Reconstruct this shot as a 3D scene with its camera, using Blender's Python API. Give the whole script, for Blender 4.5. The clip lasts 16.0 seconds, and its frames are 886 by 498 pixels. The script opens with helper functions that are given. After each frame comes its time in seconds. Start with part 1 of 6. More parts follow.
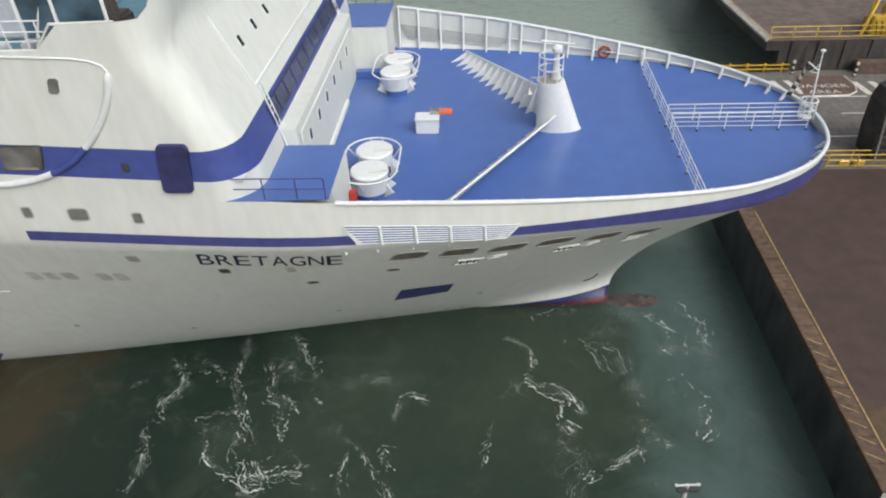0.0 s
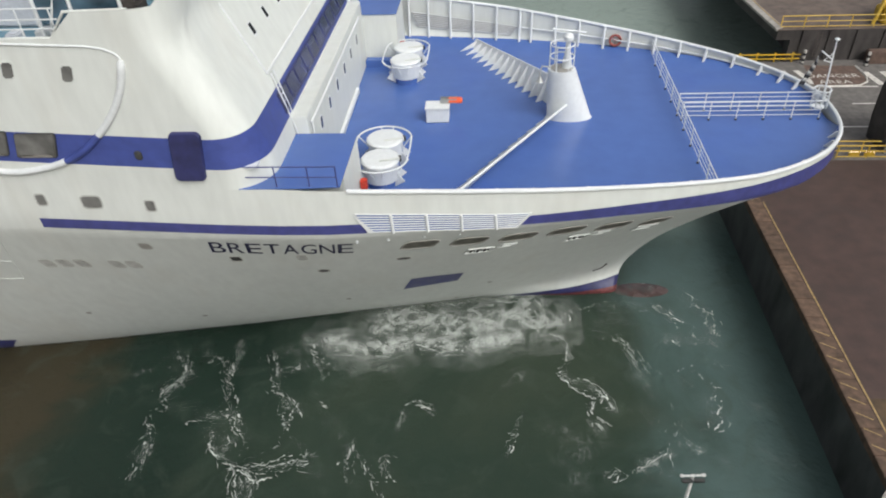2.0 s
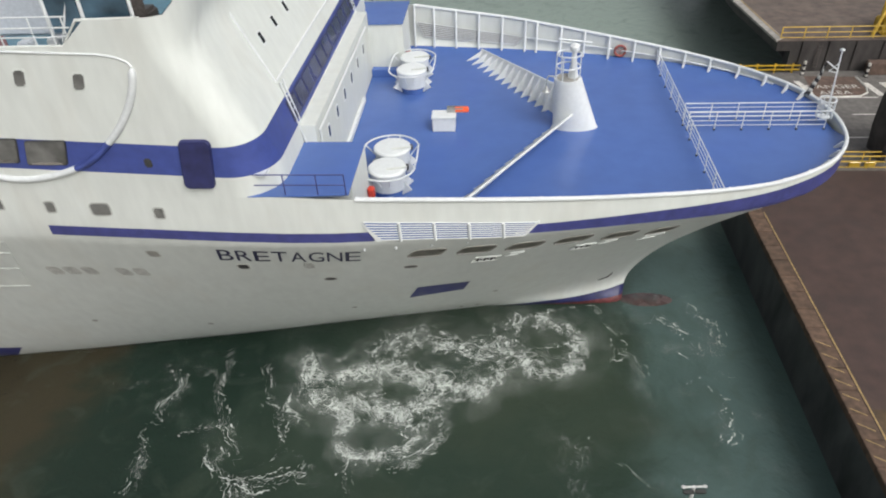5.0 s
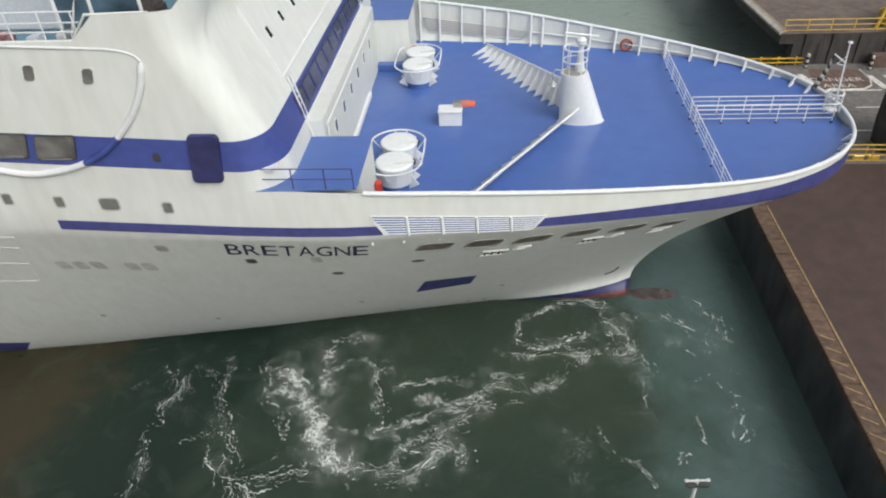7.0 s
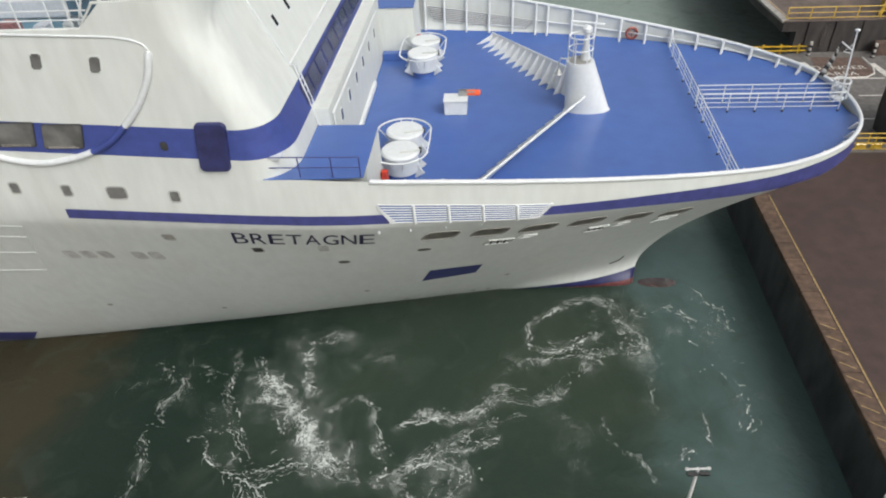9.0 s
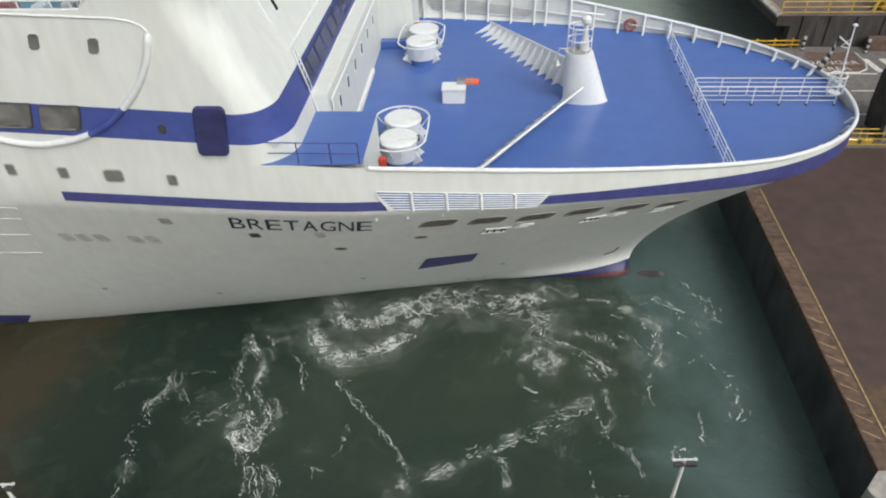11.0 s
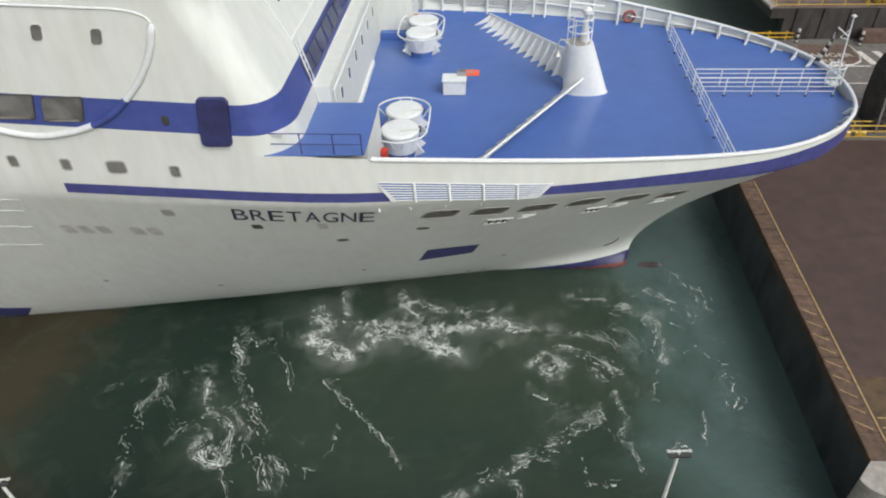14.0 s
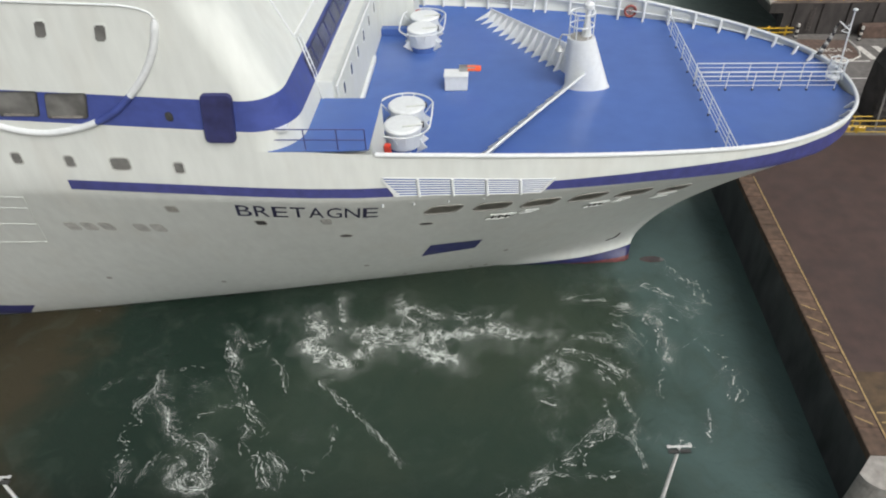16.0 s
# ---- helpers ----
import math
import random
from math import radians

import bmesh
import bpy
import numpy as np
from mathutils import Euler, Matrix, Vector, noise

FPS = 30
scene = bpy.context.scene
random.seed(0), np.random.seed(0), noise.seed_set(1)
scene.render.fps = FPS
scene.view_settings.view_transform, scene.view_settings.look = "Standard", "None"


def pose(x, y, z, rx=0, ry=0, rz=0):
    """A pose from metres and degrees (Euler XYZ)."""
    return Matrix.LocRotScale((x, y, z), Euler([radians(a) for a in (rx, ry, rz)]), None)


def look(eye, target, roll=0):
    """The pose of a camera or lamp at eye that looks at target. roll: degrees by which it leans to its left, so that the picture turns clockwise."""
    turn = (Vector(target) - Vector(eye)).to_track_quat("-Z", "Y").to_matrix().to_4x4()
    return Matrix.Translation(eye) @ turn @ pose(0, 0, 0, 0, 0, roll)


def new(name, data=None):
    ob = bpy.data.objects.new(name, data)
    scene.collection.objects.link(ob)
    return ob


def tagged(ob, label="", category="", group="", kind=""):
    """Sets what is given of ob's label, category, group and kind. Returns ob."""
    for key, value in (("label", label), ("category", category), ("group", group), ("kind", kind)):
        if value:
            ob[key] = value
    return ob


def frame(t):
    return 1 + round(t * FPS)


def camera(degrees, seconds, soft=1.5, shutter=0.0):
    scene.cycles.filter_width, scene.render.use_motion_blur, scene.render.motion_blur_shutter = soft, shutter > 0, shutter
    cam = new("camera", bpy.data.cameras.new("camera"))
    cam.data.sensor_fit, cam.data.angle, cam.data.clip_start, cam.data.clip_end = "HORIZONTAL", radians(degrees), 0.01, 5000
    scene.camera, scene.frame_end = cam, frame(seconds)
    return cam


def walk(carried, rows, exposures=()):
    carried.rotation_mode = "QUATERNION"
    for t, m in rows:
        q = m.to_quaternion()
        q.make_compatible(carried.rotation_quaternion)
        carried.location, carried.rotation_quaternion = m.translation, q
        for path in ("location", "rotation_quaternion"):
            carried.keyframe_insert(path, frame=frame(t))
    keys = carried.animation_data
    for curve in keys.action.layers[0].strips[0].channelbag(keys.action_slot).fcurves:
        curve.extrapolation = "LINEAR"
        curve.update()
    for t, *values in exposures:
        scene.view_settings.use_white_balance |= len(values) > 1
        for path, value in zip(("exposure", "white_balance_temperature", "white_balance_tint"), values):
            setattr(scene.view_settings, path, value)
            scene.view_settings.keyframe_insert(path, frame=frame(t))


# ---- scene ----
FOV = 65.78
EYE = (-0.51, -36.34, 31.43)
VIEW = (  # seconds, pitch down, turn to the right, roll
    (0.0, 37.450, -4.777, -2.939),
    (0.5, 37.721, -4.684, -2.834),
    (1.0, 37.960, -4.847, -2.870),
    (1.5, 38.399, -5.273, -3.029),
    (2.0, 38.265, -5.528, -3.160),
    (2.5, 37.863, -5.583, -3.064),
    (3.0, 37.682, -5.502, -2.963),
    (3.5, 37.570, -5.618, -3.034),
    (4.0, 37.278, -5.482, -2.968),
    (6.5, 37.890, -5.789, -3.240),
    (7.0, 37.898, -5.860, -3.404),
    (7.5, 38.108, -5.945, -3.692),
    (8.0, 38.209, -5.928, -3.755),
    (8.5, 38.398, -5.936, -3.717),
    (9.0, 38.746, -6.051, -3.641),
    (11.5, 39.802, -5.039, -2.212),
    (12.0, 39.974, -4.992, -2.193),
    (12.5, 40.199, -4.967, -2.175),
    (13.0, 40.378, -4.860, -2.010),
    (13.5, 40.354, -4.867, -2.218),
    (14.0, 40.216, -4.718, -2.274),
    (14.5, 40.134, -4.484, -2.253),
    (15.0, 40.173, -4.254, -2.190),
    (15.5, 40.302, -4.226, -2.194),
    (16.0, 40.504, -4.703, -2.461),
)
DRIFT = (  # seconds, forward, to port, yaw, heel to port
    (0.0, 0.000, 0.000, 0.000, 0.00),
    (2.0, 0.178, 0.094, 0.050, 0.00),
    (4.0, 0.377, 0.152, 0.049, 0.02),
    (6.0, 0.602, 0.208, -0.002, 0.13),
    (8.0, 0.848, 0.286, -0.090, 0.27),
    (10.0, 1.104, 0.392, -0.190, 0.40),
    (12.0, 1.352, 0.525, -0.267, 0.50),
    (14.0, 1.569, 0.665, -0.277, 0.50),
    (16.0, 1.721, 0.783, -0.163, 0.50),
)


def shot(pitch, turn, roll):
    return pose(*EYE, 90 - pitch, 0, -turn) @ pose(0, 0, 0, 0, 0, roll)


cam = camera(FOV, 16.0, soft=2.0)
walk(cam, [(t, shot(p, y, r)) for t, p, y, r in VIEW])

# ---- light: bright overcast, sun veiled
world = bpy.data.worlds.new("overcast_sky")
scene.world = world
world.use_nodes = True
wt = world.node_tree
sky = wt.nodes.new("ShaderNodeTexSky")
sky.sky_type, sky.sun_disc = "NISHITA", False
sky.sun_elevation, sky.sun_rotation = radians(48), radians(138)
sky.air_density, sky.dust_density, sky.ozone_density = 1.0, 6.0, 1.0
soften = wt.nodes.new("ShaderNodeHueSaturation")
soften.inputs["Saturation"].default_value = 0.32
wt.links.new(sky.outputs[0], soften.inputs["Color"])
wt.links.new(soften.outputs[0], wt.nodes["Background"].inputs[0])
wt.nodes["Background"].inputs[1].default_value = 0.15
sun = new("sun", bpy.data.lights.new("sun", "SUN"))
sun.data.energy, sun.data.angle, sun.data.color = 1.2, radians(35), (0.985, 1.0, 0.985)
sun.matrix_world = look((26, -29, 43), (0, 0, 0))
scene.view_settings.exposure = 0.0

# ---- materials
def material(name, base, rough=0.5, metal=0.0, vary=0.06, grain=9.0, stain=0.0, stain_size=0.25, stain_colour=(0.25, 0.17, 0.1),
             bump=0.0, bump_size=30.0, spec=0.5, coat=0.0, stretch=(1, 1, 1), spread=0.0, uneven=0.08):
    m = bpy.data.materials.new(name)
    m.use_nodes = True
    nt = m.node_tree
    bs = nt.nodes["Principled BSDF"]
    bs.inputs["Roughness"].default_value = rough
    bs.inputs["Metallic"].default_value = metal
    bs.inputs["Specular IOR Level"].default_value = spec
    bs.inputs["Coat Weight"].default_value = coat
    co = nt.nodes.new("ShaderNodeTexCoord")
    mp = nt.nodes.new("ShaderNodeMapping")
    mp.inputs["Scale"].default_value = stretch
    nt.links.new(co.outputs["Object"], mp.inputs[0])

    def tex(scale, detail=5.0):
        n = nt.nodes.new("ShaderNodeTexNoise")
        n.inputs["Scale"].default_value, n.inputs["Detail"].default_value = scale, detail
        nt.links.new(mp.outputs[0], n.inputs["Vector"])
        return n.outputs["Fac"]

    def span(fac, lo, hi, a, b):
        n = nt.nodes.new("ShaderNodeMapRange")
        for i, value in enumerate((lo, hi, a, b), 1):
            n.inputs[i].default_value = value
        nt.links.new(fac, n.inputs[0])
        return n.outputs[0]

    def mix(fac, a, b, blend="MIX"):
        n = nt.nodes.new("ShaderNodeMix")
        n.data_type, n.blend_type = "RGBA", blend
        nt.links.new(fac, n.inputs[0])
        for sock, val in ((n.inputs[6], a), (n.inputs[7], b)):
            if isinstance(val, tuple):
                sock.default_value = (*val, 1)
            else:
                nt.links.new(val, sock)
        return n.outputs[2]
    dark = tuple(c * (1 - 2 * vary) for c in base)
    lite = tuple(min(1, c * (1 + 1.2 * vary)) for c in base)
    col = mix(span(tex(grain), 0.3, 0.7, 0, 1), dark, lite)
    broad = mix(span(tex(grain * 0.06, 3), 0.35, 0.65, 0, 1), tuple(1 - vary for _ in base), (1.0, 1.0, 1.0))
    one = nt.nodes.new("ShaderNodeMix")
    one.data_type, one.blend_type = "RGBA", "MULTIPLY"
    one.inputs[0].default_value = 1
    nt.links.new(col, one.inputs[6])
    nt.links.new(broad, one.inputs[7])
    col = one.outputs[2]
    if spread:
        oi = nt.nodes.new("ShaderNodeObjectInfo")
        hv = nt.nodes.new("ShaderNodeHueSaturation")
        nt.links.new(span(oi.outputs["Random"], 0, 1, 1 - spread, 1 + spread), hv.inputs["Value"])
        nt.links.new(col, hv.inputs["Color"])
        col = hv.outputs[0]
    if stain:
        col = mix(span(tex(stain_size, 7), 0.52, 0.72, 0, stain), col, stain_colour)
    nt.links.new(col, bs.inputs["Base Color"])
    nt.links.new(span(tex(grain * 0.5), 0.3, 0.7, max(0, rough - uneven), min(1, rough + uneven)), bs.inputs["Roughness"])
    if bump:
        bp = nt.nodes.new("ShaderNodeBump")
        bp.inputs["Strength"].default_value, bp.inputs["Distance"].default_value = bump, 0.02
        nt.links.new(tex(bump_size), bp.inputs["Height"])
        nt.links.new(bp.outputs[0], bs.inputs["Normal"])
    return m


WHITE = material("hull_white_paint", (0.615, 0.64, 0.605), 0.55, vary=0.03, grain=2.2, stain=0.16, stain_size=0.5, stain_colour=(0.5, 0.46, 0.38), stretch=(1, 1, 0.25))
TRIM = material("white_gloss_paint", (0.655, 0.68, 0.68), 0.4, vary=0.03, grain=4)
# the deck's stain colours in wet patches and the reflections in them as darker blue
DECK = material("blue_deck_paint", (0.068, 0.132, 0.365), 0.24, vary=0.035, grain=0.8, stain=0.45, stain_size=0.16, stain_colour=(0.042, 0.100, 0.375), bump=0.03, bump_size=25, uneven=0.02)
BAND = material("blue_band_paint", (0.048, 0.072, 0.265), 0.5, vary=0.08, grain=2.0)
BLUEGLASS = material("blue_tinted_glass", (0.035, 0.045, 0.13), 0.12, vary=0.3, grain=1.2, spec=0.8)
NAVYBOX = material("dark_navy_paint", (0.03, 0.034, 0.12), 0.35, vary=0.2, grain=1.5)
STRIPE = material("navy_stripe_paint", (0.050, 0.056, 0.195), 0.4, vary=0.12, grain=2.0)
BOOT = material("boot_topping_red", (0.16, 0.042, 0.042), 0.5, vary=0.25, grain=3.0, stain=0.4, stain_size=1.2, stain_colour=(0.06, 0.03, 0.03))
RED = material("red_paint", (0.55, 0.055, 0.03), 0.45, vary=0.1)
ORANGE = material("orange_plastic", (0.9, 0.15, 0.05), 0.4)
GLASS = material("dark_window_glass", (0.035, 0.04, 0.045), 0.08, vary=0.2, grain=1.5, spec=0.8)
PALE = material("grey_tinted_glass", (0.16, 0.16, 0.15), 0.1, vary=0.3, grain=0.9, spec=0.7)
TINT = material("grey_window_glass", (0.16, 0.16, 0.15), 0.15, vary=0.2, grain=1.5, spec=0.6)
BUOY = material("faded_red_foam", (0.32, 0.085, 0.065), 0.6, vary=0.15)
GREY = material("grey_recess_paint", (0.32, 0.31, 0.28), 0.55, vary=0.1)
DARK = material("dark_opening", (0.05, 0.05, 0.048), 0.7, vary=0.2)
BLACK = material("black_rubber", (0.018, 0.018, 0.02), 0.7, vary=0.2)
QUAY = material("stained_quay_asphalt", (0.062, 0.038, 0.031), 0.65, vary=0.14, grain=1.2, stain=0.6, stain_size=0.22, stain_colour=(0.033, 0.025, 0.023), bump=0.4, bump_size=14)
DARKWET = material("wet_asphalt", (0.030, 0.022, 0.019), 0.35, vary=0.3, grain=1.5, bump=0.3, bump_size=14)
COPE = material("rusty_coping", (0.12, 0.075, 0.05), 0.75, vary=0.25, grain=2.5, stain=0.4, stain_size=0.5, stain_colour=(0.06, 0.045, 0.03), bump=0.4, bump_size=10, spread=0.12)
WALL = material("wet_quay_wall", (0.060, 0.064, 0.064), 0.6, vary=0.35, grain=0.8, stain=0.5, stain_size=0.3, stain_colour=(0.034, 0.042, 0.038), bump=0.6, bump_size=5, stretch=(1, 1, 0.4))
ROAD = material("grey_road_asphalt", (0.145, 0.135, 0.125), 0.8, vary=0.15, grain=2.0, stain=0.4, stain_size=0.3, stain_colour=(0.10, 0.09, 0.08), bump=0.3, bump_size=20)
LINE = material("worn_white_marking", (0.62, 0.60, 0.55), 0.7, vary=0.15, grain=5, stain=0.5, stain_size=2.0, stain_colour=(0.2, 0.18, 0.16))
YLINE = material("worn_yellow_marking", (0.37, 0.26, 0.11), 0.7, vary=0.2, grain=4, stain=0.5, stain_size=1.5, stain_colour=(0.2, 0.13, 0.06))
YELLOW = material("yellow_rail_paint", (0.55, 0.36, 0.03), 0.45, vary=0.12, grain=3, stain=0.3, stain_size=1.5, stain_colour=(0.25, 0.14, 0.04))
STEEL = material("galvanised_steel", (0.42, 0.43, 0.42), 0.45, metal=0.6, vary=0.1)
CONC = material("pale_concrete", (0.33, 0.31, 0.28), 0.8, vary=0.15, grain=2, stain=0.4, stain_size=0.6, stain_colour=(0.18, 0.15, 0.12), bump=0.3)
GLOW = bpy.data.materials.new("lamp_glow")
GLOW.use_nodes = True
GLOW.node_tree.nodes["Principled BSDF"].inputs["Emission Color"].default_value = (1.0, 0.93, 0.8, 1)
GLOW.node_tree.nodes["Principled BSDF"].inputs["Emission Strength"].default_value = 3.0
SUNKEN = material("sunken_red_paint", (0.088, 0.058, 0.054), 0.25, vary=0.2, grain=1.2, stain=0.9, stain_size=0.7, stain_colour=(0.060, 0.085, 0.078))

# ---- mesh helpers
def part(name, bm, mat, parent=None, label="", smooth=0):
    me = bpy.data.meshes.new(name)
    bmesh.ops.recalc_face_normals(bm, faces=bm.faces)
    bm.to_mesh(me)
    bm.free()
    for m in mat if isinstance(mat, (list, tuple)) else (mat,):
        me.materials.append(m)
    if smooth:
        me.shade_smooth()
        me.set_sharp_from_angle(angle=radians(smooth))
    ob = new(name, me)
    ob.parent = parent
    return tagged(ob, label)


def shared(name, other, parent, x=0.0, y=0.0, z=0.0, rz=0.0, m=None):
    ob = new(name, other.data)
    ob.parent = parent
    ob.matrix_basis = m if m is not None else pose(x, y, z, 0, 0, rz)
    return ob


def thing(name, label, category, group="", m=None, kind=""):
    ob = new(name)
    if m is not None:
        ob.matrix_basis = m
    return tagged(ob, label, category, group, kind)


def box(bm, lo, hi, bevel=0.0, m=None):
    r = bmesh.ops.create_cube(bm, size=1)["verts"]
    for vv in r:
        vv.co = Vector([(lo[i] + hi[i]) / 2 + vv.co[i] * (hi[i] - lo[i]) for i in range(3)])
    if bevel:
        es = list({e for vv in r for e in vv.link_edges})
        got = bmesh.ops.bevel(bm, geom=es, offset=bevel, segments=2, affect="EDGES")
        r = list({vv for f in got["faces"] for vv in f.verts} | {vv for vv in r if vv.is_valid})
    if m is not None:
        bmesh.ops.transform(bm, matrix=m, verts=r)
    return bm


def tube(bm, pts, r, n=8, closed=False, cap=True):
    """A round bar through the points; r is one radius or one for each point."""
    pts = [Vector(p) for p in pts]
    rings, k = [], len(pts)
    for i, p in enumerate(pts):
        a = pts[(i - 1) % k] if closed or i else p
        b = pts[(i + 1) % k] if closed or i < k - 1 else p
        d = (b - a).normalized()
        side = d.cross(Vector((0, 0, 1)))
        side = side.normalized() if side.length > 0.02 else Vector((1, 0, 0))
        top = side.cross(d).normalized()
        rr = r[i] if isinstance(r, (list, tuple)) else r
        rings.append([bm.verts.new(p + (side * math.cos(t) + top * math.sin(t)) * rr) for t in (2 * math.pi * j / n for j in range(n))])
    for i in range(k if closed else k - 1):
        a, b = rings[i], rings[(i + 1) % k]
        for j in range(n):
            bm.faces.new((a[j], a[(j + 1) % n], b[(j + 1) % n], b[j]))
    if cap and not closed:
        bm.faces.new(rings[0])
        bm.faces.new(rings[-1])
    return bm


def lathe(bm, profile, n=28, centre=(0, 0, 0), sx=1.0):
    rings = []
    for r, z in profile:
        rings.append([bm.verts.new((centre[0] + sx * r * math.cos(2 * math.pi * j / n), centre[1] + r * math.sin(2 * math.pi * j / n), centre[2] + z)) for j in range(n)])
    for a, b in zip(rings, rings[1:]):
        for j in range(n):
            bm.faces.new((a[j], a[(j + 1) % n], b[(j + 1) % n], b[j]))
    bm.faces.new(rings[0])
    bm.faces.new(rings[-1])
    return bm


def prism(bm, outline, z0, z1):
    """A flat-topped block over a plan outline."""
    lo = [bm.verts.new((x, y, z0)) for x, y in outline]
    hi = [bm.verts.new((x, y, z1)) for x, y in outline]
    bm.faces.new(lo)
    bm.faces.new(hi)
    for i in range(len(lo)):
        j = (i + 1) % len(lo)
        bm.faces.new((lo[i], lo[j], hi[j], hi[i]))
    return bm


def sheet(bm, rows):
    """A skin over a grid of points."""
    g = [[bm.verts.new(p) for p in row] for row in rows]
    for a, b in zip(g, g[1:]):
        for i in range(len(a) - 1):
            bm.faces.new((a[i], a[i + 1], b[i + 1], b[i]))
    return bm


def B():
    return bmesh.new()


def flowing(pts, n=4):
    """A smooth line through the points."""
    v = [Vector(p) for p in [pts[0], *pts, pts[-1]]]
    out = [0.5 * (2 * b + (c - a) * t + (2 * a - 5 * b + 4 * c - d) * t * t + (3 * b - a - 3 * c + d) * t ** 3)
           for a, b, c, d in zip(v, v[1:], v[2:], v[3:]) for t in (i / n for i in range(n))]
    return out + [v[-1]]


# ---- the ferry: x forward, y to port, z up from the water
D = 12.43
GX = (-48, -12, -10, -8, -6, -4, -2, 0, 2, 4, 6, 8, 10, 12, 14, 16, 17, 17.7, 18.0, 18.1)
GW = (12.88, 12.87, 12.83, 12.7, 12.45, 12.14, 11.85, 11.52, 11.09, 10.6, 10.06, 9.47, 8.8, 7.97, 6.81, 5.16, 3.9, 2.5, 1.2, 0.0)
ZX = (-48, -10, 0, 8, 12, 16, 18.1)
ZG = (3.5, 3.45, 2.49, 1.5, 1.02, 0.66, 0.52)
WX = (-48, -31.8, -26.7, -21.4, -16, -10.5, -6.8, -3, 0.85, 4.7, 7.7)
WW = (9.0, 7.2, 6.45, 5.52, 4.57, 3.55, 2.9, 2.2, 1.5, 0.75, 0.0)


def lerp(x, xs, ys):
    if x <= xs[0]:
        return ys[0]
    for a, b, p, q in zip(xs, xs[1:], ys, ys[1:]):
        if x <= b:
            return p + (q - p) * (x - a) / (b - a)
    return ys[-1]


def rail_height(x):
    return D + lerp(x, ZX, ZG)


BOW = [(x, w) for x, w in zip(GX, GW) if x >= -4]
RAIL = sorted((a.x, a.y) for a in flowing([(math.sqrt(18.1 - x), w, 0) for x, w in BOW], 6))
RU, RH = [u for u, w in RAIL], [w for u, w in RAIL]


def rail_half(x):
    """Half-breadth at the rail, rounded at the stem."""
    if x < -2:
        return lerp(x, GX, GW)
    return float(np.interp(math.sqrt(max(0.0, 18.1 - x)), RU, RH))


KX = (-48, -21, -13, -6, 0.85, 5.3, 9.7, 14, 18.1)
KZ = (1.5, 1.5, 1.15, 0.9, 0.65, 0.42, 0.07, -0.3, -0.85)


def knuckle(x):
    """Height of the middle of the painted stripe, where the flare ends."""
    return D + lerp(x, KX, KZ)


STEM = 10.75
RX = (0, 4, 8, 12, 14, 16, 17.3, 17.9, 18.1)
RW = (0.03, 0.4, 0.88, 1.22, 1.25, 1.08, 0.8, 0.4, 0.0)


def shell(xg, z):
    """The starboard skin below the rail point xg, at height z; it swells to the root of the bulb at the water."""
    zk = knuckle(xg) - 0.1
    xw = xg - STEM * math.exp(-(18.1 - xg) / 9.0)
    s = min(1.0, z / zk)
    k = lerp(xg, (-16, 0, 12, 18), (0.78, 0.95, 1.25, 1.6))
    w0 = lerp(xw, WX, WW) + (lerp(xg, RX, RW) * math.exp(-(max(z, 0.0) / 0.9) ** 2) if xg > 0 else 0.0)
    if s <= 0:
        return Vector((xw + 0.25 * z, -max(w0 + 0.3 * z * (w0 > 0.3), 0), z))
    return Vector((xw + (xg - xw) * s ** lerp(xg, (0, 14), (1.25, 1.6)), -(w0 + (rail_half(xg) - w0) * s ** k), z))


def skin(x, z):
    """The starboard skin at x and z."""
    lo, hi = x - 1.0, 18.1
    for _ in range(20):
        mid = (lo + hi) / 2
        if shell(mid, z).x < x:
            lo = mid
        else:
            hi = mid
    return shell(hi, z)


def skin_out(x, z, out=0.02):
    p, e = skin(x, z), 0.1
    n = (skin(x + e, z) - skin(x - e, z)).cross(skin(x, z + e) - skin(x, z - e))
    n.normalize()
    return p + n * (out if n.y < 0 else -out)


ferry = thing("ferry", "white passenger ferry with blue foredeck and blue window band, berthing", "ferry")
XS = [18.1 - 66.1 * (i / 110) ** 1.6 for i in range(111)]


def build_hull():
    bm = B()
    hs = [-2.0, -0.6, 0.0, 0.2, 0.4, 0.6, 0.8, 1.0] + [1.2 + 0.4 * i for i in range(28)]
    rows = []
    for x in reversed(XS):
        zg = rail_height(x)
        zs = [z for z in hs] + [12.0 + (zg - 12.0) * f for f in (0.12, 0.25, 0.37, 0.5, 0.75, 1.0)]
        rows.append([shell(x, z) for z in zs])
    port = [[Vector((p.x, -p.y, p.z)) for p in row] for row in reversed(rows)]
    sheet(bm, rows + port[1:])
    bmesh.ops.remove_doubles(bm, verts=bm.verts, dist=0.001)
    return part("hull", bm, WHITE, ferry, "white painted flared steel hull", smooth=50)


hull = build_hull()


EDGE = 0.33


def build_deck():
    """Level plating whose waterway rises to the bulwark."""
    bm = B()
    rows = []
    for x in [-12 + 0.6 * i for i in range(50)] + [17.85]:
        if x > 17.85:
            continue
        w = max(abs(skin(x, D + EDGE).y) - 0.03, 0.3)
        inner = max(w - 1.5, 0.1)
        ys = [-w, -(w + inner) / 2, -inner] + [inner * (j - 3) / 4 for j in range(1, 6)] + [inner, (w + inner) / 2, w]
        rows.append([(x, y, D + EDGE * (max(0.0, abs(y) - inner) / (w - inner)) ** 1.3) for y in ys])
    sheet(bm, rows)
    return part("foredeck", bm, DECK, ferry, "blue painted steel foredeck", smooth=40)


build_deck()


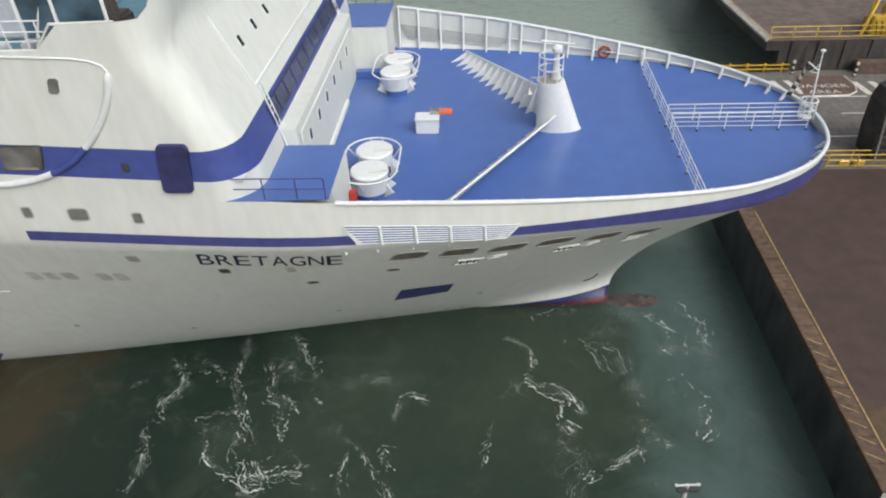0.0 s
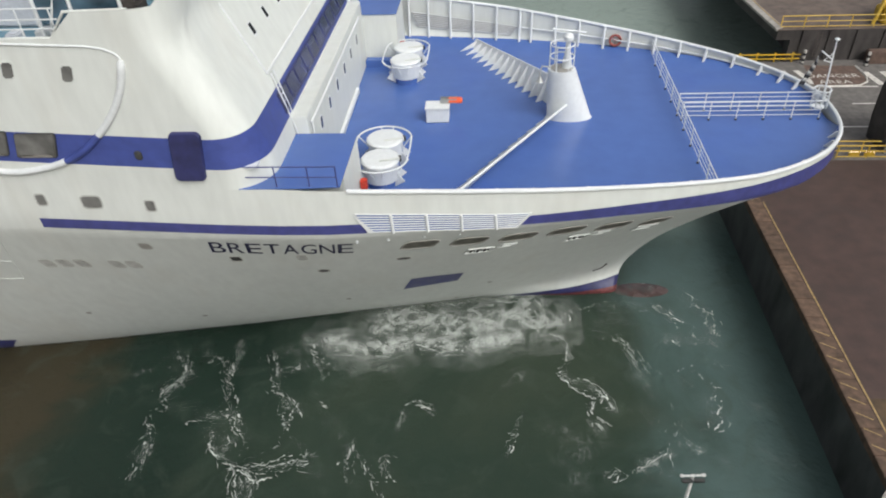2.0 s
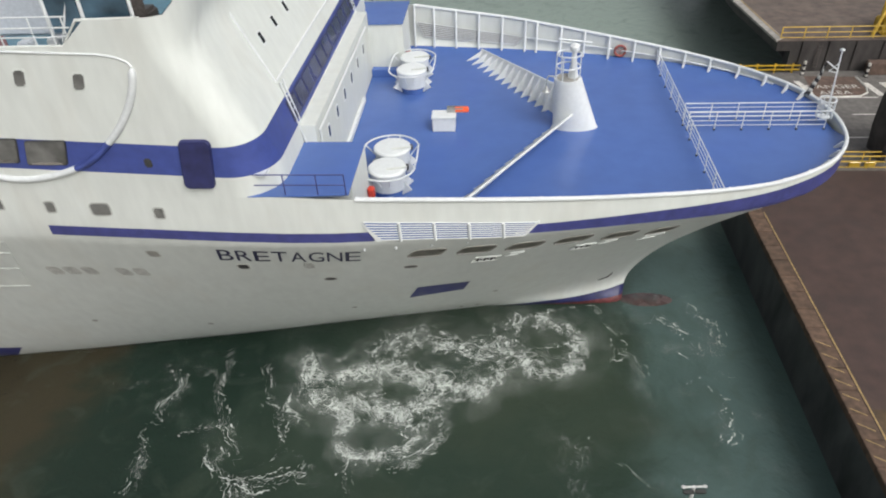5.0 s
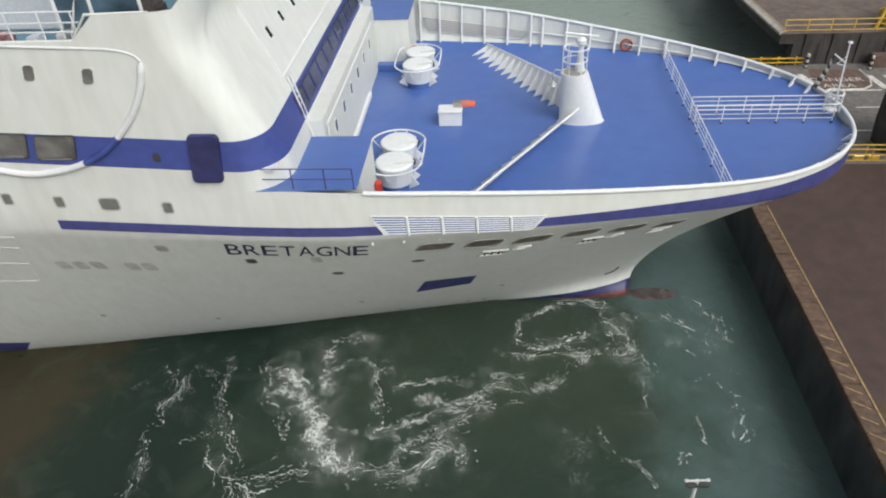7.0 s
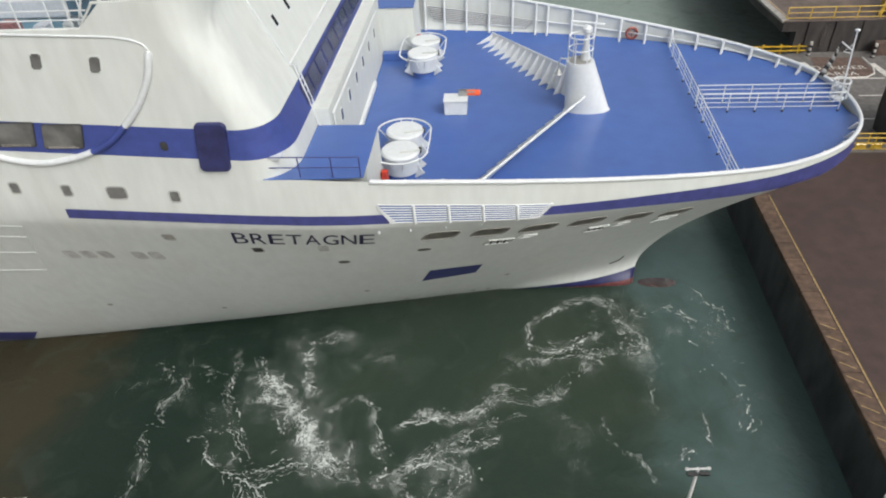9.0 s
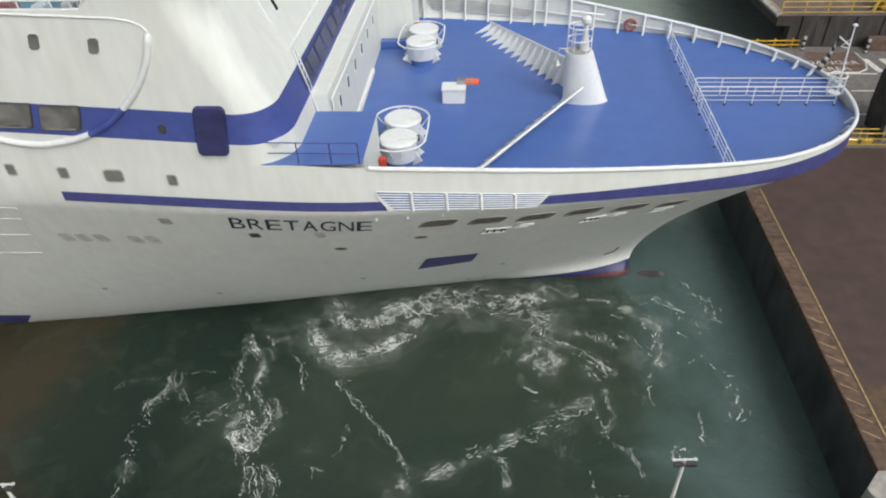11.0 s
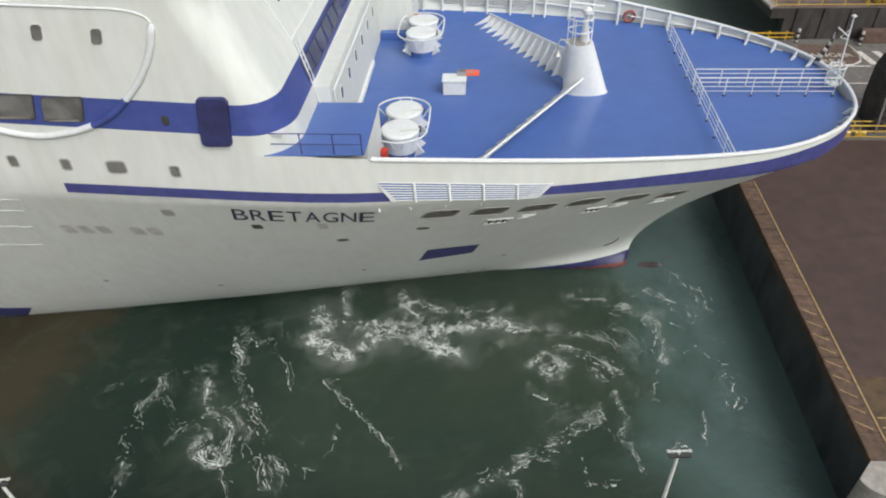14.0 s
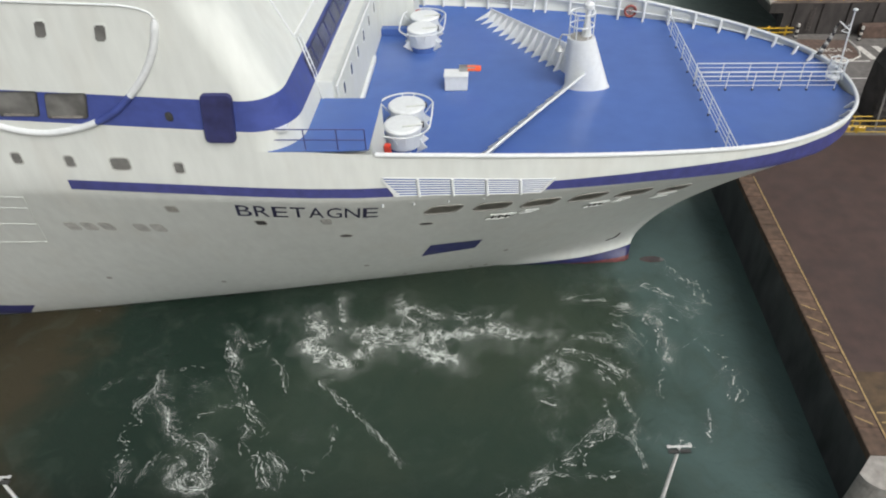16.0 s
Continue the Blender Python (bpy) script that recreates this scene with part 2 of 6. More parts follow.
def rail_cap():
    bm = B()
    pts = [(x, -rail_half(x), rail_height(x)) for x in XS if x > -7.5]
    pts = [(p[0], -p[1], p[2]) for p in reversed(pts)] + pts[1:]
    tube(bm, pts, 0.105, 8)
    return part("rail_cap", bm, TRIM, ferry, "white bulwark rail cap")


rail_cap()


def top_height(i):
    """Height of the upper wall's edge along its outline, over the foredeck."""
    if i < 9:
        return 10.05
    return float(np.interp(i, (9, 10, 13, 14, 15, 17, 24), (11.0, 11.05, 11.05, 11.4, 12.6, 14.4, 14.6)))


def plan_ring(front, half=12.87, radius=3.0, n=8):
    """Half the superstructure's outline, from the stern to the centre line."""
    turn = front - radius
    xs = [-48, -42, -36, -30, -26, -23, -20, -18, -17.1, -16.0]
    pts = [(min(x, turn - 0.02 * (10 - i)), -half) for i, x in enumerate(xs)]
    for i in range(n + 1):
        a = math.pi / 2 * i / n
        pts.append((turn + radius * math.sin(a), -half + radius - radius * math.cos(a)))
    pts += [(front, (-half + radius) * (1 - i / 6)) for i in range(1, 7)]
    return pts


FZ = (3.3, 4.45, 5.95, 9.7, 10.2, 11.3, 14.6)
FX = (-10.2, -10.3, -10.75, -12.45, -12.45, -12.2, -11.6)


def front_x(z):
    """Where the superstructure's front stands at a height over the foredeck."""
    return lerp(z, FZ, FX)


def band_skin(name, levels, mat, label, tops=False):
    rows, lo, last = [], levels[0], levels[-1]
    for z in levels:
        half_ring = []
        for i in range(25):
            f = (z - lo) / (last - lo)
            h = lo + (top_height(i) - lo) * f if tops else z
            x, y = plan_ring(front_x(h), lerp(h, (3.3, 3.5, 4.4, 11), (12.80, 12.81, 12.85, 12.73)), lerp(h, (4.4, 6, 9.7, 11), (1.9, 1.5, 1.5, 1.9)))[i]
            rise = 0.056 * min(14.0, max(0.0, -11.3 - x)) * (1 - f if tops else 1.0 if z > 4 else 0.0)
            half_ring.append(Vector((x, y, D + h + rise)))
        rows.append(half_ring + [Vector((p.x, -p.y, p.z)) for p in reversed(half_ring[:-1])])
    ob = part(name, sheet(B(), rows), mat, ferry, label, smooth=40)
    md = ob.modifiers.new("plate", "SOLIDIFY")
    md.thickness, md.offset = 0.12, 0.0
    ob.modifiers.new("even_shading", "WEIGHTED_NORMAL").weight = 100
    return ob


low_wall = band_skin("lower_wall", [3.3, 4.4], WHITE, "white wall under the window band")
band = band_skin("window_band", [4.4, 5.1, 5.8], BAND, "blue band with dark windows round the superstructure")
upper = band_skin("upper_wall", [5.8 + 0.42 * i for i in range(13)], WHITE, "smooth white rounded superstructure wall", tops=True)
bm = B()
box(bm, (-10.5, -8.0, D), (-9.5, 8.0, D + 4.3), 0.04)
front_wall = part("front_wall", bm, WHITE, ferry, "white front bulkhead with small slot windows")
bm = B()
prism(bm, [(-48, -12.6), (-10.6, -12.6), (-10.4, -8), (-10.4, 8), (-10.6, 12.6), (-48, 12.6)], D + 4.3, D + 4.42)
part("ledge", bm, TRIM, ferry)
for s in (-1, 1):
    bm = B()
    prism(bm, [(-11.5, s * 8.05), (-7.25, s * 8.05), (-7.25, s * 11.6), (-9.0, s * 11.6), (-11.5, s * 11.6)], D + 0.01, D + 3.38)
    plat = part("side_platform", bm, WHITE, ferry, "white raised platform with blue top")
    bm = B()
    prism(bm, [(-11.5, s * 8.0), (-7.2, s * 8.0), (-7.2, s * 12.6), (-9.0, s * 12.72), (-11.5, s * 12.8)], D + 3.384, D + 3.43)
    part("platform_top", bm, DECK, plat, "blue painted platform top")
bm = B()
box(bm, (-9.49, 7.4, D), (-7.2, 8.04, D + 0.5), 0.05)
part("platform_step", bm, DECK, ferry, "blue painted step at the platform's foot")
bm = B()
box(bm, (-48.1, -9.0, -2.0), (-48.0, 9.0, D + 4.4))
box(bm, (-48.1, -12.8, D + 2.0), (-48.0, 12.8, D + 9.3))
part("aft_bulkhead", bm, WHITE, ferry)


# ---- fittings on the hull side
PALEGREY = material("pale_grey_cover_paint", (0.50, 0.50, 0.47), 0.55, vary=0.15, grain=3)


def skin_grid(quad, nx, nz, out, side=-1):
    """Rows of points on the skin inside a quad of (x, z) corners: lower aft, lower fore, upper fore, upper aft."""
    rows = []
    for j in range(nz + 1):
        row = []
        for i in range(nx + 1):
            u, w = i / nx, j / nz
            lo = [quad[0][k] + (quad[1][k] - quad[0][k]) * u for k in (0, 1)]
            hi = [quad[3][k] + (quad[2][k] - quad[3][k]) * u for k in (0, 1)]
            p = skin_out(lo[0] + (hi[0] - lo[0]) * w, lo[1] + (hi[1] - lo[1]) * w, out)
            row.append((p.x, p.y * -side, p.z))
        rows.append(row)
    return rows


def skin_disc(bm, cx, cz, hw, hh, out, power=4.0, n=24, rings=3, lean=0.0):
    """A rounded plate on the starboard skin."""
    c = bm.verts.new(skin_out(cx, cz, out))
    last = None
    for r in range(1, rings + 1):
        ring = []
        for i in range(n):
            a = 2 * math.pi * i / n
            ca, sa = math.cos(a), math.sin(a)
            k = (abs(ca) ** power + abs(sa) ** power) ** (-1 / power) * r / rings
            ring.append(bm.verts.new(skin_out(cx + hw * ca * k + lean * sa * k, cz + hh * sa * k, out)))
        for i in range(n):
            j = (i + 1) % n
            bm.faces.new((c, ring[i], ring[j]) if last is None else (last[i], ring[i], ring[j], last[j]))
        last = ring
    return last


def porthole(cx, cz, hw, hh, glass=GLASS, power=6.0, lean=0.0, name="porthole"):
    bm = B()
    skin_disc(bm, cx, cz, hw + 0.07, hh + 0.07, 0.012, power, lean=lean)
    rim = part(name, bm, WHITE, ferry)
    loop = [skin_out(cx + (hw + 0.04) * math.cos(a) * k + lean * math.sin(a) * k, cz + (hh + 0.04) * math.sin(a) * k, 0.02) for a, k in
            ((a, (abs(math.cos(a)) ** power + abs(math.sin(a)) ** power) ** (-1 / power)) for a in (2 * math.pi * i / 20 for i in range(20)))]
    part("window_rim", tube(B(), loop, 0.014, 6, closed=True), GREY, rim)
    bm = B()
    skin_disc(bm, cx, cz, hw, hh, 0.022, power, lean=lean)
    part("pane", bm, glass, rim)
    return rim


for cx, cz, hw, hh in ((-25.1, 15.7, 0.2, 0.26), (-22.75, 15.55, 0.2, 0.26), (-20.4, 15.4, 0.2, 0.26), (-18.15, 15.28, 0.42, 0.29), (-15.57, 15.08, 0.2, 0.25)):
    porthole(cx, cz, hw, hh, TINT)
for cx, cz in ((-22.7, 10.8), (-21.85, 10.78), (-20.97, 10.74), (-19.27, 10.63), (-18.42, 10.6)):
    porthole(cx, cz, 0.26, 0.30, PALEGREY, lean=-0.06, name="covered_porthole")
porthole(-16.92, 12.4, 0.25, 0.22, GREY)
porthole(-13.1, 11.1, 0.24, 0.2, DARK)
porthole(-9.9, 11.1, 0.18, 0.22, PALEGREY)
porthole(-9.35, 9.3, 0.28, 0.14, DARK, 2.0)
porthole(-5.2, 10.1, 0.32, 0.13, DARK, 2.0)

for s in (-1, 1):
    for xa, xb in ((-20.9, -6.35), (0.3, 18.05)):
        rows = []
        n = 46
        for w in (0, 0.2, 0.4, 0.6, 0.8, 1):
            row = []
            for i in range(n + 1):
                x = xa + (xb - xa) * (1 - (1 - i / n) ** 1.7)
                low = lerp(x, (-6.5, 0, 5, 10, 14, 18), (0.0, -0.05, -0.1, -0.12, -0.16, 0.3))
                dz = low + (lerp(x, (-6.5, 0, 5, 10, 14, 18), (0.5, 0.39, 0.45, 0.62, 0.76, 1.0)) - low) * w
                p = skin_out(x, knuckle(x) + dz, lerp(x, (0, 10), (0.014, 0.035))) if x < 17.5 else shell(min(x, 18.1), knuckle(x) + dz) * 1.0
                row.append((p.x + (0.04 if x >= 17.5 else 0), s * -p.y * -1 if s > 0 else p.y, p.z))
            rows.append([(a, abs(b) * s, c) for a, b, c in row])
        part("stripe", sheet(B(), rows), STRIPE, hull, "dark blue painted stripe")

# viewing slots with bars in the bulwark
for s in (-1, 1):
    quad = ((-6.3, 13.42), (0.27, 12.95), (0.85, 13.62), (-6.75, 14.42))
    slot = part("barred_opening", sheet(B(), skin_grid(quad, 16, 3, 0.012, s)), DECK, ferry, "blue recessed opening with white bars")
    inner = [[(x, y - s * 0.1, z) for x, y, z in row] for row in skin_grid(quad, 16, 3, 0.0, s)]
    part("inner_panel", sheet(B(), inner), GREY, slot)
    for off, mat in ((0.05, TRIM), (-0.14, TRIM)):
        for j in range(8):
            f = j / 7
            a = [quad[0][k] + (quad[3][k] - quad[0][k]) * f for k in (0, 1)]
            b = [quad[1][k] + (quad[2][k] - quad[1][k]) * f for k in (0, 1)]
            pts = []
            for i in range(9):
                p = skin_out(a[0] + (b[0] - a[0]) * i / 8, a[1] + (b[1] - a[1]) * i / 8, off)
                pts.append((p.x, -s * p.y * -1 if s < 0 else -p.y, p.z))
            part("bar", tube(B(), [(x, abs(y) * s, z) for x, y, z in pts], 0.028, 6), mat, slot)
    for x, lo, hi in ((-5.2, 13.3, 14.26), (-3.68, 13.2, 14.1), (-2.16, 13.1, 13.94), (-0.65, 13.0, 13.78)):
        a, b = skin_out(x, lo, 0.08), skin_out(x - 0.04, hi, 0.08)
        part("bar_post", tube(B(), [(p.x, abs(p.y) * s, p.z) for p in (a, b)], 0.07, 8), TRIM, slot)
    bm = B()
    sheet(bm, skin_grid(((-6.75, 14.2), (-6.25, 13.36), (-6.0, 13.4), (-6.85, 14.5)), 3, 2, 0.09, s))
    cheek = part("cheek_plate", bm, TRIM, slot)
    a, b = skin_out(0.27, 12.93, 0.05), skin_out(0.9, 13.65, 0.05)
    part("cheek_plate", tube(B(), [(p.x, abs(p.y) * s, p.z) for p in (a, b)], 0.05, 6), TRIM, slot)

RECESS = material("shaded_recess_paint", (0.15, 0.145, 0.12), 0.7, vary=0.25, grain=2)
# mooring openings under the stripe
for cx, cz, hw, hh in ((-4.22, 11.72, 0.86, 0.33), (-1.9, 11.66, 0.86, 0.33), (0.4, 11.58, 0.86, 0.32), (2.72, 11.6, 0.84, 0.32), (5.05, 11.3, 0.8, 0.32), (7.25, 11.0, 0.66, 0.3)):
    bm = B()
    hw, hh = hw * 0.92, hh * 1.3
    skin_disc(bm, cx, cz, hw, hh, 0.014, 5.0, lean=0.28)
    rim = part("mooring_opening", bm, GREY, ferry, "dark oval mooring opening")
    bm = B()
    skin_disc(bm, cx + 0.04, cz + 0.04, hw * 0.92, hh * 0.82, 0.024, 5.0, lean=0.24)
    part("recess", bm, RECESS, rim)
    loop = [skin_out(cx + hw * math.cos(a) * k + 0.28 * math.sin(a) * k, cz + hh * math.sin(a) * k, 0.03) for a, k in
            ((a, (abs(math.cos(a)) ** 5 + abs(math.sin(a)) ** 5) ** (-1 / 5)) for a in (2 * math.pi * i / 24 for i in range(24)))]
    part("lip", tube(B(), loop, 0.028, 6, closed=True), GREY, rim)
for cx, cz, w, h, solid in ((-1.5, 10.3, 0.62, 0.26, True), (-0.1, 10.62, 0.32, 0.14, False), (3.35, 10.3, 0.5, 0.24, True), (4.6, 10.45, 0.3, 0.14, False), (6.9, 10.2, 0.5, 0.22, False)):
    loop = [skin_out(cx + a * w + 0.15 * b, cz + b * h, 0.04) for a, b in ((-1, -1), (0, -1), (1, -1), (1, 1), (0, 1), (-1, 1))]
    fr = part("fairlead_frame", tube(B(), loop, 0.045, 6, closed=True), WHITE, ferry, "white framed fairlead")
    if solid:
        for k in range(3):
            pts = [skin_out(cx + w * (-0.7 + 0.55 * k + e), cz + h * f, 0.035) for e, f in ((0, -0.6), (0.2, 0.5), (0.35, -0.1))]
            part("roller", tube(B(), pts, 0.05, 6), DARK, fr)

# painted patches
for quad in (((-6.0, 4.95), (-2.85, 5.35), (-2.4, 6.8), (-5.3, 6.75)), ((-37, 0.03), (-31.9, 0.03), (-30.5, 1.6), (-37, 2.6))):
    part("painted_patch", sheet(B(), skin_grid(quad, 10, 4, 0.014)), STRIPE, hull, "dark blue painted patch")
for s in (-1, 1):
    for lo, hi, mat, nm in ((0.42, 0.96, NAVYBOX, "boot_stripe"), (-0.3, 0.42, BOOT, "boot_topping")):
        xg = [18.1 - 22.5 * (i / 24) ** 1.4 for i in range(25)]
        rows = []
        for w in (0, 0.25, 0.5, 0.75, 1):
            row = []
            for g in xg:
                x = shell(g, 0.0).x
                red, top = 0.42 * max(0.0, min(1, (x - 1.6) / 5.5)), 0.96 * max(0.0, min(1, (x + 1.4) / 8.6))
                z = red + (top - red) * w if lo > 0 else lo + (red - lo) * w
                p = shell(g, z)
                row.append((p.x + 0.02, (abs(p.y) + 0.016) * s, p.z))
            rows.append(row)
        part(nm, sheet(B(), rows), mat, hull, "dull red boot topping" if lo < 0 else "dark blue boot stripe")
bm = B()
bmesh.ops.create_uvsphere(bm, u_segments=20, v_segments=12, radius=1)
bmesh.ops.transform(bm, matrix=Matrix.LocRotScale((9.1, -1.15, -0.385), None, (3.0, 1.15, 0.50)), verts=bm.verts)
part("bulbous_bow", bm, SUNKEN, hull, "dull red bulbous bow awash", smooth=60)
loop = [skin_out(x, z, 0.03) for x, z in ((6.5, 2.9), (6.3, 2.3), (6.0, 2.15), (5.7, 2.05))]
part("draught_mark", tube(B(), loop, 0.035, 6), DARK, hull)
for cx, cz in ((-1.0, 4.1), (-9.3, 4.3), (-2.2, 1.0), (-3.2, 1.0), (-18.0, 3.5), (-7.5, 1.2), (-24, 5.0)):
    bm = B()
    skin_disc(bm, cx, cz, 0.16, 0.14, 0.03, 2.0, 12, 2)
    part("outlet", bm, GREY, hull)

# shell door outline
for pts in ([(-29, 13.5), (-23.6, 13.3), (-24.9, 9.3), (-29, 9.4)], [(-29, 12.6), (-23.9, 12.4)], [(-29, 11.2), (-24.4, 11.0)]):
    out = []
    for (a, b), (c, d) in zip(pts, pts[1:]):
        out += [skin_out(a + (c - a) * i / 4, b + (d - b) * i / 4, 0.02) for i in range(5)]
    part("shell_door_seam", tube(B(), out, 0.018, 6), WHITE, hull)

def ship_name():
    cu = bpy.data.curves.new("lettering", "FONT")
    cu.body, cu.size, cu.resolution_u = "BRETAGNE", 1.0, 3
    width, n = 0, 0
    for ch in cu.body:
        one = bpy.data.curves.new("letter", "FONT")
        one.body, one.size, one.resolution_u = ch, 1.0, 3
        tmp = bpy.data.objects.new("letter", one)
        scene.collection.objects.link(tmp)
        me = bpy.data.meshes.new_from_object(tmp.evaluated_get(bpy.context.evaluated_depsgraph_get()))
        bpy.data.objects.remove(tmp)
        bm = B()
        bm.from_mesh(me)
        bmesh.ops.triangulate(bm, faces=bm.faces)
        for _ in range(2):
            bmesh.ops.subdivide_edges(bm, edges=[e for e in bm.edges if e.calc_length() > 0.22], cuts=1)
        xs = [q.co.x for q in bm.verts]
        lo, hi = min(xs), max(xs)
        tops = max(q.co.y for q in bm.verts)
        for q in bm.verts:
            f = (q.co.x - lo) / (hi - lo)
            x = -13.95 + 0.838 * n + 0.70 * f
            h = q.co.y / tops
            q.co = skin_out(x + 0.22 * h, 11.83 - 0.068 * (x + 14) + 1.03 * h, 0.02)
        part("letter", bm, NAVY, hull, "dark blue painted letter")
        n += 1
    bpy.data.curves.remove(cu)


NAVY = material("navy_letter_paint", (0.03, 0.03, 0.075), 0.45, vary=0.1)
ship_name()


# ---- superstructure details
def wall_plate(name, x, z, hw, hh, y, mat, depth=0.03, parent=None, bev=0.06, rake=0.0):
    bm = B()
    box(bm, (x - hw, y - depth, z - hh), (x + hw, y + 0.05, z + hh), min(bev, hw * 0.4))
    for v in bm.verts:
        v.co.x += rake * (v.co.z - z)
    return part(name, bm, mat, parent or upper)


for x in (-16.93, -19.24, -21.55, -23.86):
    z = 21.15 + 0.075 * (-16.93 - x)
    fr = wall_plate("window_frame", x, z, 0.26, 0.37, -12.84, WHITE, 0.02, ferry, rake=0.25)
    wall_plate("pane", x, z, 0.21, 0.31, -12.86, TINT, 0.02, fr, rake=0.25)
for x in (-19.45, -21.5, -23.55):
    z = 18.1 + 0.05 * (-19.45 - x)
    fr = wall_plate("window_frame", x, z, 0.88, 0.57, -12.93, DARK, 0.03, ferry, rake=0.28)
    wall_plate("pane", x, z, 0.84, 0.53, -12.96, PALE, 0.03, fr, rake=0.28)
    wall_plate("window_sill", x - 0.12, z - 0.46, 0.72, 0.06, -12.98, CONC, 0.03, fr)
wall_plate("deck_light", -15.25, 17.62, 0.15, 0.2, -12.95, DARK, 0.03, band)
bm = B()
rings = []
for y, inset in ((-12.7, 0.0), (-13.0, 0.0), (-13.05, 0.03), (-13.06, 0.08)):
    hw, hh, r = 0.66 - inset, 1.125 - inset, 0.24 - inset
    rings.append([(-13.19 + sx * (hw - r) + r * math.cos(radians(a)) + 0.13 * sz * (hh - r), y, 17.54 + sz * (hh - r) + r * math.sin(radians(a)))
                  for sx, sz, q in ((1, 1, 0), (-1, 1, 90), (-1, -1, 180), (1, -1, 270)) for a in range(q, q + 91, 18)])
    rings[-1].append(rings[-1][0])
sheet(bm, rings)
bm.faces.new([bm.verts.new(p) for p in rings[-1][:-1]])
lid = part("hatch_box", bm, NAVYBOX, band, "dark blue projecting hatch box with rounded corners", smooth=40)

ARC = flowing([(-14.65, -12.86, 21.65), (-14.89, -12.87, 20.84), (-15.33, -12.88, 20.02), (-15.91, -12.9, 19.25), (-16.6, -12.92, 18.56),
               (-17.43, -12.94, 17.88), (-18.4, -12.94, 17.38), (-19.52, -12.92, 17.03), (-20.69, -12.9, 16.84), (-21.75, -12.9, 16.91), (-22.67, -12.9, 17.14), (-23.4, -12.9, 17.5)])
for lo, hi, mat in ((0, 17, TRIM), (16, 25, BAND), (24, 45, TRIM)):
    pts = ARC[lo:hi]
    part("moulding", tube(B(), pts, [0.07] + [0.15] * (len(pts) - 1) if lo == 0 else 0.15, 10), mat, upper, "curved raised moulding", smooth=60)
part("side_gutter", tube(B(), [(-48, -12.84, 22.36), (-20.1, -12.84, 22.40), (-15.9, -12.82, 22.2), (-15.2, -12.82, 22.08), (-14.8, -12.82, 21.9), (-14.66, -12.84, 21.69)], 0.045, 6), TRIM, upper)
part("top_edge", tube(B(), [(-48, -12.68, D + 10.05), (-17.1, -12.68, D + 10.05), (-16.3, -12.66, D + 11.0), (-13.9, -12.64, D + 11.03)], 0.06, 8), WHITE, upper)
# small white bars added in place of bright reflected lamp glints
bm = B()
for dx, dz in ((0, 0), (0.25, -0.12), (0.5, -0.25), (0.8, -0.4), (0.35, -0.42)):
    box(bm, (-14.9 + dx, -12.80, 22.25 + dz), (-14.72 + dx, -12.7, 22.29 + dz), 0.015)
part("bracket", bm, TRIM, upper)


def front_plate(name, y, z, hy, hz, mat, out, parent, bev=0.05):
    x = front_x(z - D)
    tilt = math.degrees(math.atan2(front_x(z - D + 0.2) - front_x(z - D - 0.2), 0.4))
    bm = B()
    box(bm, (-0.04, -hy, -hz), (out, hy, hz), bev, pose(x + 0.06, y, z, 0, tilt, 0))
    return part(name, bm, mat, parent)


for k in range(8):
    y = -6.75 + 2.15 * k
    fr = front_plate("window_frame", y, 20.5, 0.26, 0.36, TRIM, 0.03, ferry)
    front_plate("pane", y, 20.5, 0.2, 0.3, GLASS, 0.045, fr)
for k in range(11):
    y = -7.6 + 1.52 * k
    fr = front_plate("window_frame", y, D + 5.12, 0.74, 0.54, NAVYBOX, 0.02, ferry)
    front_plate("pane", y, D + 5.12, 0.70, 0.49, BLUEGLASS, 0.03, fr)
for k in range(7):
    y = -7.86 + 2.19 * k + 0.02
    if abs(y) > 7.9:
        continue
    bm = B()
    box(bm, (-9.52, y - 0.22, 14.86), (-9.47, y + 0.22, 15.58), 0.05)
    fr = part("window_frame", bm, TRIM, ferry)
    bm = B()
    box(bm, (-9.5, y - 0.16, 14.93), (-9.455, y + 0.16, 15.52), 0.04)
    part("pane", bm, GLASS, fr)
for z, ya, yb in ((18.95, -8.1, 8.1),):
    part("front_gutter", tube(B(), [(front_x(z - D) + 0.1, ya + (yb - ya) * i / 6, z) for i in range(7)], 0.06, 6), TRIM, upper)
